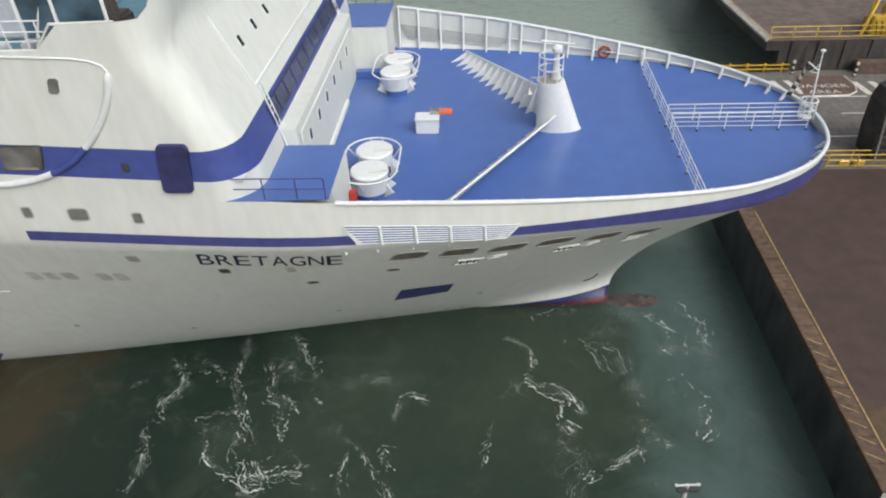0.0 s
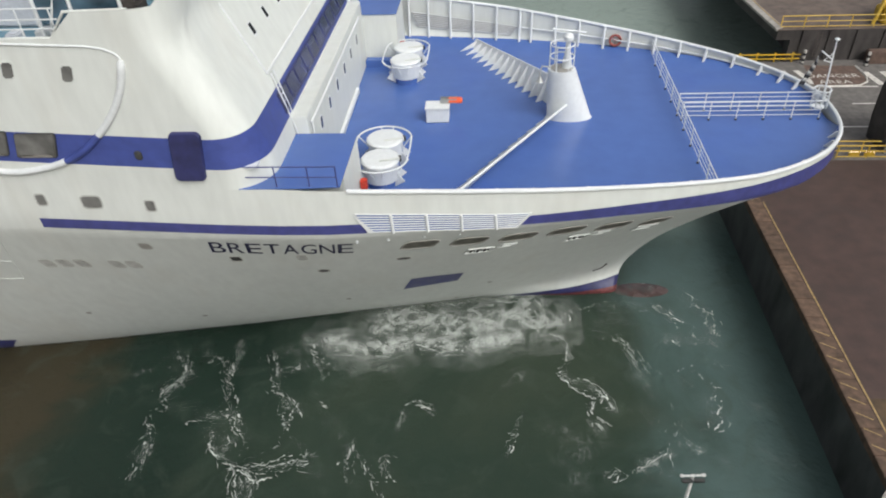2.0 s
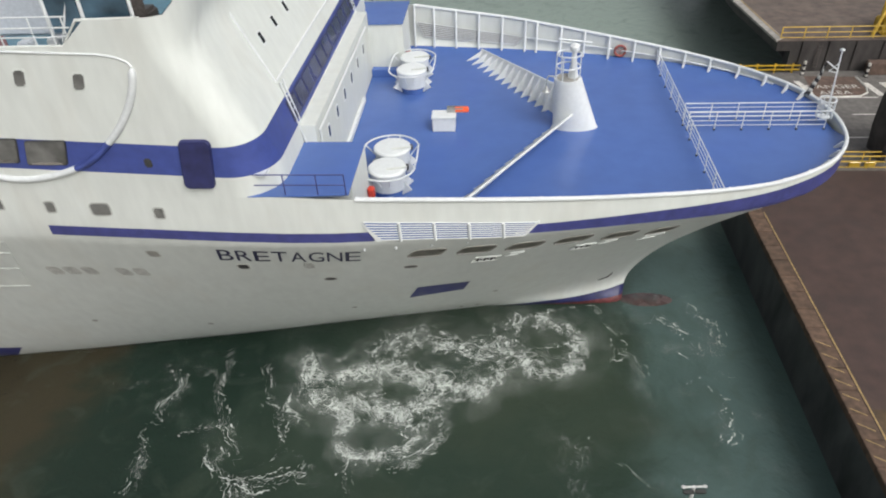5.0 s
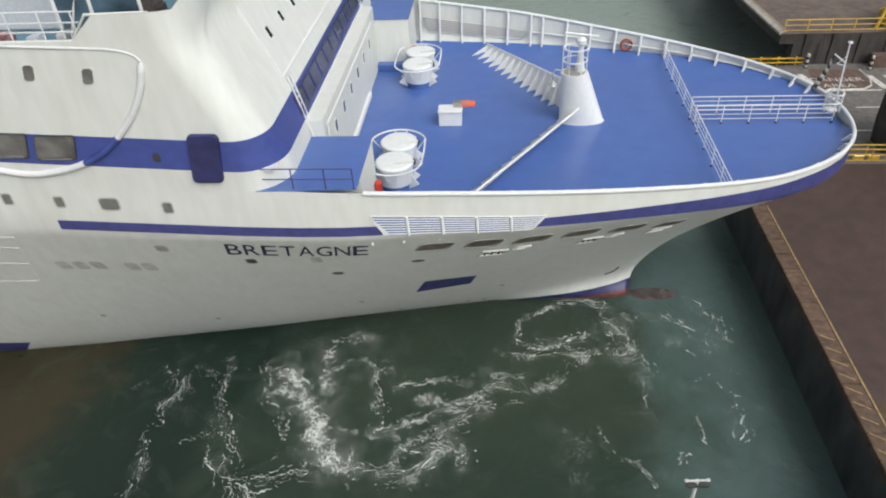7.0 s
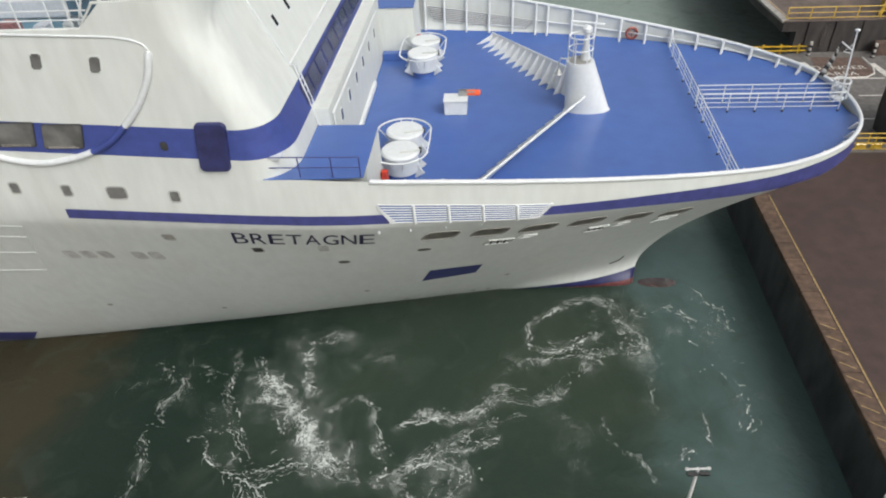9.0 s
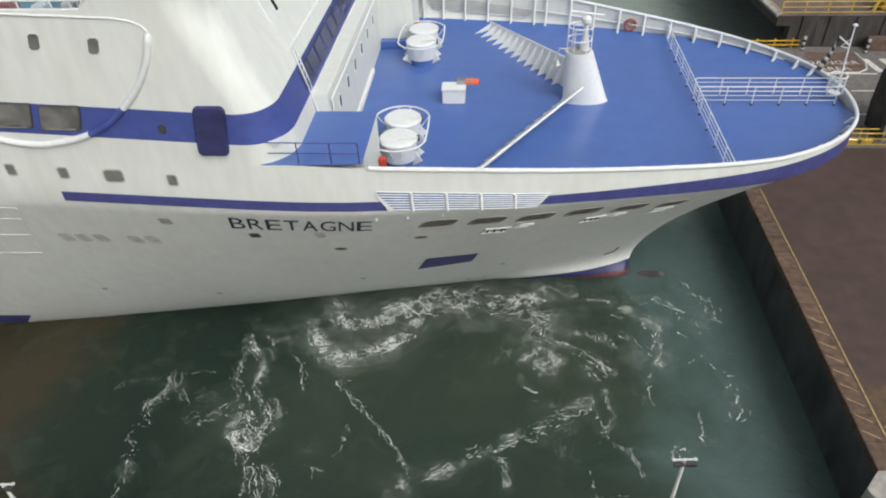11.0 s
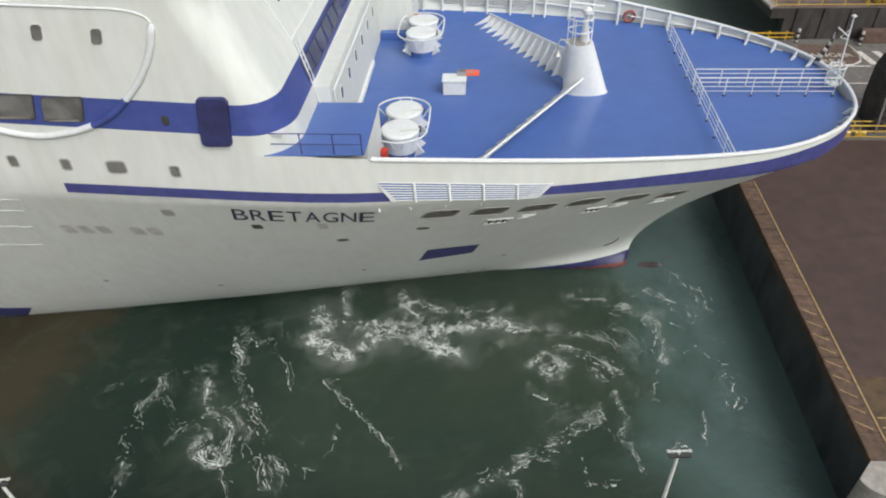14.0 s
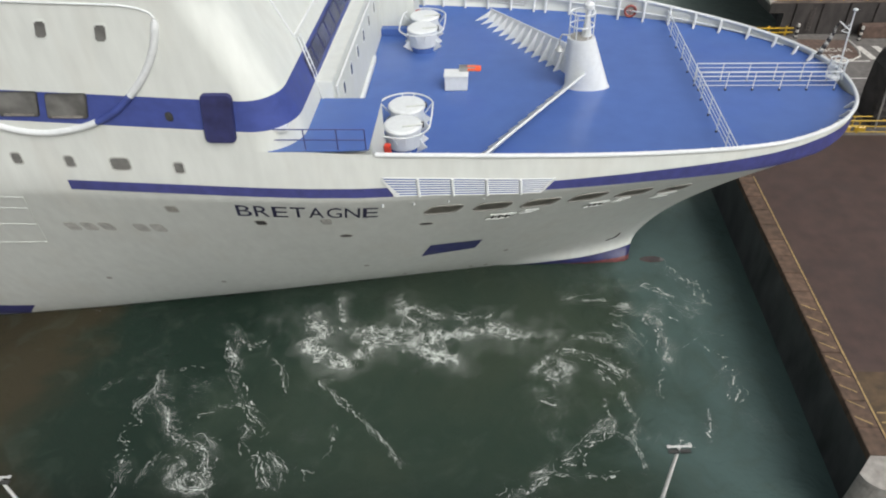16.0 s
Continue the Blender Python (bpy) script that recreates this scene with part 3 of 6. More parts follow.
for s in (-1, 1):
    part("down_pipe", tube(B(), [(front_x(z - D) + 0.12, s * 8.1, z) for z in (18.95, 19.8, 20.7, 21.6, 22.1)], 0.05, 6), TRIM, upper)
    bm = B()
    for dy in (-0.2, 0.2):
        tube(bm, [(-10.75, s * 7.8 + dy, 18.9), (-10.0, s * 7.9 + dy, 15.9)], 0.04, 6)
    for i in range(9):
        f = i / 9
        tube(bm, [(-10.75 + 0.75 * f, s * 7.8 - 0.2, 18.8 - 2.9 * f), (-10.75 + 0.75 * f, s * 7.8 + 0.2, 18.8 - 2.9 * f)], 0.025, 6)
    part("ladder", bm, TRIM, ferry, "white steel ladder")
    bm = B()
    xs = [-11.3, -9.9, -8.5, -7.3]
    for x in xs:
        tube(bm, [(x, s * 12.6, D + 3.42), (x, s * 12.6, D + 4.4)], 0.03, 6)
    for h in (3.9, 4.4):
        tube(bm, [(x, s * 12.6, D + h) for x in xs], 0.025, 6)
    part("platform_rail", bm, STRIPE, ferry, "thin dark platform railing")
    bm = B()
    for x in (-7.2, -6.9):
        tube(bm, [(x, s * 8.75, D), (x, s * 8.75, D + 0.75)], 0.03, 6)
    box(bm, (-7.2, s * 8.75 - 0.17, D + 0.75), (-6.88, s * 8.75 + 0.17, D + 1.35), 0.05)
    part("fire_box", bm, RED, ferry, "red steel fire equipment box")
part("wall_pipe", tube(B(), [(-9.42, -7.6, 16.25), (-9.42, 0, 16.2), (-9.42, 6.5, 16.2)], 0.06, 6), TRIM, front_wall)
part("stand_pipe", tube(B(), [(-9.4, -7.5, D), (-9.4, -7.5, 16.3)], 0.05, 6), TRIM, front_wall)
bm = B()
box(bm, (-9.5, -6.6, D + 0.01), (-9.32, 3.6, D + 0.36), 0.03)
bench = part("wall_locker", bm, TRIM, ferry, "low white locker along the bulkhead")
for k in range(12):
    bm = B()
    box(bm, (-9.34, -6.4 + 0.83 * k, D + 0.1), (-9.305, -5.75 + 0.83 * k, D + 0.3), 0.01)
    part("slat", bm, TRIM, bench)

# bridge wing, open to the side, with its deck house
MUTED = material("faded_red_locker", (0.32, 0.16, 0.16), 0.5, vary=0.1)
CONSOLE = material("brown_locker_paint", (0.07, 0.06, 0.055), 0.5, vary=0.2)
WING = material("pale_grey_paint", (0.55, 0.58, 0.62), 0.5, vary=0.05)
WINGDECK = material("faded_teal_deck_paint", (0.11, 0.23, 0.30), 0.5, vary=0.1, grain=2)
bm = B()
prism(bm, [(-48, -12.5), (-13.2, -12.5), (-12.9, -9), (-12.9, 9), (-13.2, 12.5), (-48, 12.5)], D + 9.2, D + 9.35)
wing = part("bridge_deck", bm, WINGDECK, ferry, "teal painted bridge deck")
for lo, hi, mat, nm in (((-36, -9.6, D + 9.35), (-17.6, 9.6, D + 11.8), WING, "deck_house"), ((-36, -9.9, D + 11.4), (-17.3, 9.9, D + 11.75), TRIM, "roof_edge"),
                        ((-15.0, -11.9, D + 9.35), (-13.9, -10.9, D + 11.0), CONSOLE, "console"), ((-32, -8.5, D + 11.75), (-18.2, 8.5, D + 14.4), WING, "wheelhouse")):
    bm = B()
    box(bm, lo, hi, 0.12)
    part(nm, bm, mat, wing)
for x in (-16.2, -14.3, -17.6):
    part("wing_post", tube(B(), [(x, -12.35, D + 9.3), (x + 0.05, -12.2, D + 14)], 0.07, 8), TRIM, wing)
TEALGLASS = material("teal_tinted_glass", (0.07, 0.13, 0.18), 0.12, vary=0.3, grain=0.8, spec=0.7)
for xa, xb, mat in ((-17.5, -16.28, TEALGLASS), (-16.12, -14.38, TEALGLASS), (-14.22, -13.75, CONSOLE)):
    bm = B()
    box(bm, (xa, -12.28, D + 10.4), (xb, -12.22, D + 14.0), 0.02)
    part("wing_window", bm, mat, wing, "tinted bridge wing window")
for k in range(5):
    bm = B()
    box(bm, (-18.4, -8.0 + 3.3 * k, D + 12.1), (-18.1, -5.2 + 3.3 * k, D + 13.9), 0.05)
    part("wheelhouse_window", bm, GLASS, wing)
bm = B()
for x in [-26 + 1.3 * i for i in range(8)]:
    tube(bm, [(x, -12.55, D + 10.0), (x, -12.55, D + 11.1)], 0.03, 6)
for h in (10.35, 10.7, 11.1):
    tube(bm, [(-40, -12.55, D + h), (-16.7, -12.55, D + h)], 0.03, 6)
part("side_rail", bm, TRIM, wing)
for k, (mat, w) in enumerate(((TRIM, 0.5), (WING, 0.5), (MUTED, 0.7), (BAND, 0.8))):
    bm = B()
    x = -17.9 - 1.25 * k
    box(bm, (x - w, -11.7, D + 9.36), (x, -11.1, D + 9.95 - 0.1 * (k % 2)), 0.05)
    part("deck_locker", bm, mat, wing)
for a, b in (((-16.9, -12.2, 23.4), (-15.6, -11.4, 25.6)), ((-16.2, -12.0, 23.4), (-17.3, -11.5, 25.8)), ((-17.3, -12.3, 22.5), (-16.4, -12.2, 24.6))):
    part("brace", tube(B(), [a, b], 0.05, 6), TRIM, wing)


# ---- foredeck fittings
def drum(x, y):
    bm = B()
    lathe(bm, [(0.88, 0.42), (0.9, 0.46), (0.9, 1.32)], 32, (x, y, D))
    d = part("vent_drum", bm, TRIM, ferry, "white cylindrical deck ventilator", smooth=40)
    bm = B()
    lathe(bm, [(0.74, 0.0), (0.74, 0.44)], 24, (x, y, D))
    part("coaming", bm, DECK, d, smooth=40)
    bm = B()
    lathe(bm, [(0.90, 1.34), (0.98, 1.36), (0.98, 1.46), (0.9, 1.53), (0.3, 1.58)], 32, (x, y, D))
    part("lid", bm, TRIM, d, smooth=30)
    bm = B()
    box(bm, (x - 0.1, y - 0.5, D + 1.57), (x + 0.95, y - 0.38, D + 1.64), 0.02, Matrix.Translation((x, y, 0)) @ pose(0, 0, 0, 0, 0, 14) @ Matrix.Translation((-x, -y, 0)))
    part("lid_bar", bm, WHITE, d)
    for a in (20, 160, 200, 340):
        c, s_ = math.cos(radians(a)), math.sin(radians(a))
        bm = B()
        tri = [(0.72, 0.0), (1.3, 0.4), (0.88, 0.85)]
        vs = [[bm.verts.new((x + c * r - s_ * o, y + s_ * r + c * o, D + h)) for r, h in tri] for o in (-0.025, 0.025)]
        bm.faces.new(vs[0])
        bm.faces.new(vs[1])
        for i in range(3):
            bm.faces.new((vs[0][i], vs[0][(i + 1) % 3], vs[1][(i + 1) % 3], vs[1][i]))
        part("bracket", bm, TRIM, d)
    bm = B()
    box(bm, (x + 0.8, y + 0.1, D + 1.2), (x + 1.05, y + 0.3, D + 1.5), 0.03)
    part("latch", bm, DARK, d)


for s in (-1, 1):
    off = 0.22 if s > 0 else 0.0
    drum(-6.45, s * 5.0 + off)
    drum(-6.45, s * 7.05 + off)
    ring = []
    for i in range(28):
        a = 2 * math.pi * i / 28
        ring.append((-6.5 + 1.45 * math.cos(a), off + s * 6.02 + 1.0 * (1 if math.sin(a) > 0 else -1) * (abs(math.sin(a)) > 0.01) + 1.36 * math.sin(a), D + 1.45))
    cage = part("guard_ring", tube(B(), ring, 0.045, 8, closed=True), TRIM, ferry, "white oval guard rail round the ventilators")
    for i in (1, 6, 8, 13, 15, 20, 22, 27):
        p = ring[i]
        hub = Vector((-6.45, off + s * 6.02 + (1.03 if p[1] > off + s * 6.02 else -1.03), D + 0.8))
        flat = Vector((p[0] - hub.x, p[1] - hub.y, 0)).normalized()
        q = hub + flat * 0.88
        part("guard_brace", tube(B(), [p, q], 0.03, 6), TRIM, cage)

bm = B()
box(bm, (-4.72, -0.6, D + 0.01), (-3.4, 0.36, D + 0.84), 0.03)
chest = tagged(part("deck_chest", bm, TRIM), "white steel deck chest on the blue foredeck", "chest")
bm = B()
box(bm, (-4.77, -0.65, D + 0.85), (-3.35, 0.41, D + 0.93), 0.025)
part("lid", bm, TRIM, chest)
bm = B()
box(bm, (-3.45, -0.04, D + 0.95), (-2.62, 0.38, D + 1.18), 0.05)
part("lamp_head", bm, ORANGE, chest, "orange signal lamp housing")
for dy in (0.0, 0.3):
    bm = B()
    box(bm, (-3.9, dy, D + 0.94), (-2.95, dy + 0.04, D + 1.22), 0.01)
    part("bracket", bm, STEEL, chest)


def breakwater():
    """Plates that lean forward, with triangular buttresses behind."""
    for s in (-1, 1):
        fore = Vector((0.859, s * 0.513, 0))
        if s < 0:
            a, b = Vector((2.95, 0.33, D)), Vector((-3.7, -10.8, D))
            rise, lean, toe = (1.05, 1.05), (0.8, 0.3), (-0.47, -0.87)
        else:
            a, b = Vector((2.06, 1.42, D)), Vector((-3.25, 10.15, D))
            rise, lean, toe = (1.6, 0.46), (0.8, 1.35), (0.0, 0.0)
        d = (b - a).normalized()
        L = (b - a).length
        up = Vector((0, 0, 1))

        def along(pair, f):
            return pair[0] + (pair[1] - pair[0]) * f
        foot = (-0.34, -0.34) if s < 0 else (0.45, 0.95)
        bm = B()
        sheet(bm, [[a + d * L * f + fore * (along(foot, f) + o if low else along(lean, f) + o) + up * (0.0 if low else along(rise, f)) for f in (i / 8 for i in range(9))]
                   for low, o in ((True, 0.0), (False, -0.03), (False, 0.03), (True, 0.06))])
        wall = part("breakwater_plate", bm, TRIM, ferry, "white forward-leaning breakwater plate with buttresses")
        part("capping", tube(B(), [a + d * L * f + fore * (along(lean, f) + 0.02) + up * (along(rise, f) + 0.02) for f in (0, 1)], 0.07, 8), TRIM, wall)
        for k in range(13):
            f = 0.06 + 0.92 * k / 12
            p = a + d * L * f
            bm = B()
            tri = [(along(toe, f), 0.0), (along(foot, f), 0.0), (along(lean, f), along(rise, f)), (along(lean, f) - 0.12, along(rise, f) - 0.02)]
            vs = [[bm.verts.new(p + fore * r + d * o + up * h) for r, h in tri] for o in (-0.03, 0.03)]
            bm.faces.new(vs[0])
            bm.faces.new(vs[1])
            for i in range(4):
                bm.faces.new((vs[0][i], vs[0][(i + 1) % 4], vs[1][(i + 1) % 4], vs[1][i]))
            part("buttress", bm, TRIM, wall)


breakwater()


def mast():
    bm = B()
    rings = []
    for f in (0, 0.04, 0.5, 1.0):
        cx, r, z = 3.55 - 0.58 * f, 1.28 - 0.52 * f + (0.05 if f == 0 else 0), D + 3.0 * f
        rings.append([(cx + r * math.cos(2 * math.pi * i / 32), (0.5 + 0.35 * f) * r * math.sin(2 * math.pi * i / 32), z) for i in range(33)])
    sheet(bm, rings)
    bm.faces.new([bm.verts.new(p) for p in rings[-1][:-1]])
    bmesh.ops.remove_doubles(bm, verts=bm.verts, dist=0.001)
    post = part("mast_base", bm, TRIM, ferry, "white tapered steel mast base", smooth=50)
    bm = B()
    lathe(bm, [(0.6, 0), (0.6, 0.03)], 24, (2.97, 0, D + 3.01))
    part("platform", bm, GREY, post)
    for z in (3.7, 4.4):
        part("ring_rail", tube(B(), [(2.95 + 0.66 * math.cos(a), 0.6 * math.sin(a), D + z) for a in (2 * math.pi * i / 20 for i in range(20))], 0.04, 6, closed=True), TRIM, post)
    for a in range(0, 360, 60):
        p = (2.95 + 0.66 * math.cos(radians(a)), 0.6 * math.sin(radians(a)))
        part("rail_post", tube(B(), [(*p, D + 3.0), (*p, D + 4.4)], 0.03, 6), TRIM, post)
    bm = B()
    lathe(bm, [(0.3, 0), (0.16, 0.9), (0.13, 1.5)], 16, (3.25, 0.1, D + 3.0))
    lathe(bm, [(0.18, 1.5), (0.27, 1.6), (0.27, 1.8), (0.12, 1.93)], 16, (3.25, 0.1, D + 3.0))
    part("lantern", bm, TRIM, post, "white domed lantern", smooth=40)
    part("yard", tube(B(), [(2.4, 0.9, D + 4.9), (4.3, 1.2, D + 4.55)], 0.05, 6), TRIM, post)
    part("gooseneck", tube(B(), [(2.3, -0.5, D + 3.3), (1.85, -0.5, D + 3.35), (1.75, -0.5, D + 3.1), (1.75, -0.5, D + 2.7)], 0.04, 6), STEEL, post)
    bm = B()
    lathe(bm, [(0.08, 0.3), (0.14, 0.12), (0.24, 0)], 16, (1.75, -0.5, D + 2.45))
    part("bell", bm, STEEL, post, "grey ship's bell", smooth=40)


mast()


def railing(name, a, b, posts, label, bars=(0.3, 0.58, 0.84, 1.1), ends=True):
    a, b = Vector(a), Vector(b)
    top = part(name, tube(B(), [a + Vector((0, 0, bars[-1])), b + Vector((0, 0, bars[-1]))], 0.03, 8), TRIM, ferry, label)
    for h in bars[:-1]:
        part("bar", tube(B(), [a + Vector((0, 0, h)), b + Vector((0, 0, h))], 0.018, 6), TRIM, top)
    for i in range(posts):
        p = a + (b - a) * i / (posts - 1)
        part("post", tube(B(), [p, p + Vector((0, 0, bars[-1]))], 0.026, 6), TRIM, top)
        bm = B()
        lathe(bm, [(0.07, 0), (0.06, 0.08)], 10, p)
        part("foot", bm, BLACK, top)


railing("cross_railing", (9.72, -8.72, D), (9.72, 8.72, D), 11, "white three-bar railing across the foredeck")
for s in (-1, 1):
    railing("walkway_railing", (9.85, s * 0.57, D), (17.35, s * 0.57, D), 6, "white railing along the bow walkway")

for s in (-1, 1):
    for x in (-6.9, -5.47, -3.88, -2.25, -0.6, 1.03, 1.83, 3.48, 5.06, 6.71, 8.32, 9.95, 11.5, 13.0, 14.54, 15.9, 16.85, 17.45):
        w, zt = rail_half(x), rail_height(x)
        sl = (rail_half(x + 0.1) - rail_half(x - 0.1)) / 0.2
        n = Vector((sl, -1, 0)).normalized()
        p = Vector((x, w, 0))
        foot, head = p + n * 0.42, p + n * 0.14
        if x < 10:
            bm = tube(B(), [(foot.x, foot.y * s, D + 0.1), (head.x, head.y * s, zt)], 0.08, 8)
        else:
            t = Vector((-n.y, n.x, 0)) * 0.06
            bm = B()
            prof = [p + n * 0.5 + Vector((0, 0, D + 0.15)), p + n * 0.1 + Vector((0, 0, D + 0.15)), p + n * 0.1 + Vector((0, 0, zt)), p + n * 0.2 + Vector((0, 0, zt))]
            vs = [[bm.verts.new(((q + t * o).x, (q + t * o).y * s, q.z)) for q in prof] for o in (-1, 1)]
            bm.faces.new(vs[0])
            bm.faces.new(vs[1])
            for i in range(4):
                bm.faces.new((vs[0][i], vs[0][(i + 1) % 4], vs[1][(i + 1) % 4], vs[1][i]))
        part("bulwark_stay", bm, TRIM, ferry)
    pts = [(x, s * (rail_half(x) - 0.14), D + (rail_height(x) - D) * 0.5) for x in [1.0 + 0.8 * i for i in range(20)]]
    part("bulwark_pipe", tube(B(), pts, 0.05, 6), TRIM, ferry)

bm = B()
ringpts = [(7.4 + 0.36 * math.cos(a), 9.48 + 0.1 * math.cos(a) * -0.3, 13.2 + 0.36 * math.sin(a)) for a in (2 * math.pi * i / 24 for i in range(24))]
buoy = part("lifebuoy", tube(bm, ringpts, 0.085, 8, closed=True), BUOY, None, "", smooth=60)
tagged(buoy, "faded red lifebuoy hung inside the white bulwark", "lifebuoy")
for a in (30, 150, 270):
    part("strap", tube(B(), [(7.4 + r * math.cos(radians(a)), 9.47, 13.2 + r * math.sin(radians(a))) for r in (0.0, 0.36)], 0.025, 6), BUOY, buoy)
# bow platform and jackstaff
bow = part("bow_cage", tube(B(), [(17.4 + 0.42 * math.cos(a), 0.46 * math.sin(a), D + 1.55) for a in (2 * math.pi * i / 20 for i in range(20))], 0.04, 6, closed=True), TRIM, ferry, "white railed platform at the bow")
for a in range(0, 360, 45):
    p = (17.4 + 0.42 * math.cos(radians(a)), 0.46 * math.sin(radians(a)))
    part("cage_post", tube(B(), [(*p, D + 0.5), (*p, D + 1.55)], 0.03, 6), TRIM, bow)
part("cage_ring", tube(B(), [(17.4 + 0.42 * math.cos(a), 0.46 * math.sin(a), D + 1.05) for a in (2 * math.pi * i / 20 for i in range(20))], 0.03, 6, closed=True), TRIM, bow)
part("cage_floor", lathe(B(), [(0.34, 0), (0.34, 0.04)], 20, (17.4, 0, D + 0.5)), TRIM, bow)
staff = part("jackstaff", tube(B(), [(17.6, 0.1, D + 0.55), (17.35, 0.1, D + 4.3)], [0.055, 0.035], 8), TRIM, ferry, "white jackstaff with yard and flag")
part("gaff", tube(B(), [(17.44, 0.1, D + 3.2), (16.7, 0.0, D + 3.75)], 0.04, 6), TRIM, staff)
part("gaff_brace", tube(B(), [(17.4, 0.1, D + 3.6), (16.95, 0.0, D + 3.2), (17.45, 0.1, D + 3.05)], 0.03, 6), TRIM, staff)
part("truck", lathe(B(), [(0.06, 0), (0.13, 0.04), (0.13, 0.1), (0.05, 0.14)], 12, (17.35, 0.1, D + 4.27)), TRIM, staff)
FLAGB = material("black_flag_cloth", (0.03, 0.03, 0.035), 0.9, vary=0.2)
FLAGW = material("white_flag_cloth", (0.4, 0.4, 0.38), 0.9, vary=0.1)
for k in range(9):
    f0, f1 = k / 9, (k + 1) / 9
    rows = []
    for f in (f0, (f0 + f1) / 2, f1):
        rows.append([(16.7 + 0.05 * math.sin(6 * u + 4 * f) - 0.55 * f + 0.22 * (u - 0.5) * (0.5 + f), 0.02 + 0.16 * (u - 0.5) * (0.6 + f) + 0.06 * math.sin(9 * u + 3 * f), D + 3.7 - 1.75 * f - 0.25 * u) for u in (0, 0.2, 0.4, 0.6, 0.8, 1.0)])
    fl = part("flag_stripe", sheet(B(), rows), FLAGW if k % 2 else FLAGB, staff, smooth=60)
    md = fl.modifiers.new("cloth", "SOLIDIFY")
    md.thickness = 0.015


# ---- harbour: water
def water_material():
    m = bpy.data.materials.new("harbour_water")
    m.use_nodes = True
    nt = m.node_tree
    bs = nt.nodes["Principled BSDF"]
    bs.inputs["Roughness"].default_value = 0.16
    bs.inputs["IOR"].default_value = 1.33
    co = nt.nodes.new("ShaderNodeTexCoord")

    def tex(scale, detail=4.0, distort=0.0):
        n = nt.nodes.new("ShaderNodeTexNoise")
        n.inputs["Scale"].default_value, n.inputs["Detail"].default_value, n.inputs["Distortion"].default_value = scale, detail, distort
        nt.links.new(co.outputs["Object"], n.inputs["Vector"])
        return n.outputs["Fac"]

    def math_node(op, a, b):
        n = nt.nodes.new("ShaderNodeMath")
        n.operation = op
        for sock, val in zip(n.inputs, (a, b)):
            if isinstance(val, (int, float)):
                sock.default_value = val
            else:
                nt.links.new(val, sock)
        return n.outputs[0]

    def span(fac, lo, hi, a, b):
        n = nt.nodes.new("ShaderNodeMapRange")
        n.interpolation_type = "SMOOTHSTEP"
        for i, value in enumerate((lo, hi, a, b), 1):
            n.inputs[i].default_value = value
        nt.links.new(fac, n.inputs[0])
        return n.outputs[0]

    def mix(fac, a, b):
        n = nt.nodes.new("ShaderNodeMix")
        n.data_type = "RGBA"
        nt.links.new(fac, n.inputs[0])
        for sock, val in ((n.inputs[6], a), (n.inputs[7], b)):
            if isinstance(val, tuple):
                sock.default_value = (*val, 1)
            else:
                nt.links.new(val, sock)
        return n.outputs[2]
    sep = nt.nodes.new("ShaderNodeSeparateXYZ")
    nt.links.new(co.outputs["Object"], sep.inputs[0])
    wander = math_node("MULTIPLY", math_node("SUBTRACT", tex(0.16, 6.0, 0.6), 0.5), 16.0)
    where = math_node("ADD", sep.outputs[0], wander)
    olive = mix(span(tex(0.09, 5.0, 0.8), 0.35, 0.65, 0, 1), (0.026, 0.042, 0.031), (0.036, 0.050, 0.035))
    col = mix(span(where, -11.0, -17.0, 0, 1), olive, (0.013, 0.025, 0.018))
    col = mix(span(where, -22.0, -27.0, 0, 1), col, (0.037, 0.032, 0.019))
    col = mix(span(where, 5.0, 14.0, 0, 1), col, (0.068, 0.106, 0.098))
    # beyond the ship the sky's sheen is put into the colour as a paler tone
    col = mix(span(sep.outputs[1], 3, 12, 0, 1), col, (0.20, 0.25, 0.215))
    # churned silt clouds
    col = mix(span(tex(0.35, 8.0, 1.6), 0.5, 0.75, 0, 0.30), col, (0.050, 0.068, 0.052))
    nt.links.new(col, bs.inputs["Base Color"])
    h = math_node("ADD", math_node("MULTIPLY", tex(0.8, 4.0, 0.5), 1.0), math_node("MULTIPLY", tex(3.2, 4.0, 0.3), 0.35))
    bp = nt.nodes.new("ShaderNodeBump")
    bp.inputs["Strength"].default_value, bp.inputs["Distance"].default_value = 0.75, 0.18
    nt.links.new(h, bp.inputs["Height"])
    nt.links.new(bp.outputs[0], bs.inputs["Normal"])
    return m


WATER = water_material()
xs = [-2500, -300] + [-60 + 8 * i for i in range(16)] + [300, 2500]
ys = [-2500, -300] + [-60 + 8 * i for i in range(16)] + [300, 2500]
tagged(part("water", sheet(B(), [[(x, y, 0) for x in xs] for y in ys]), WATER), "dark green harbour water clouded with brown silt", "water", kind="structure")


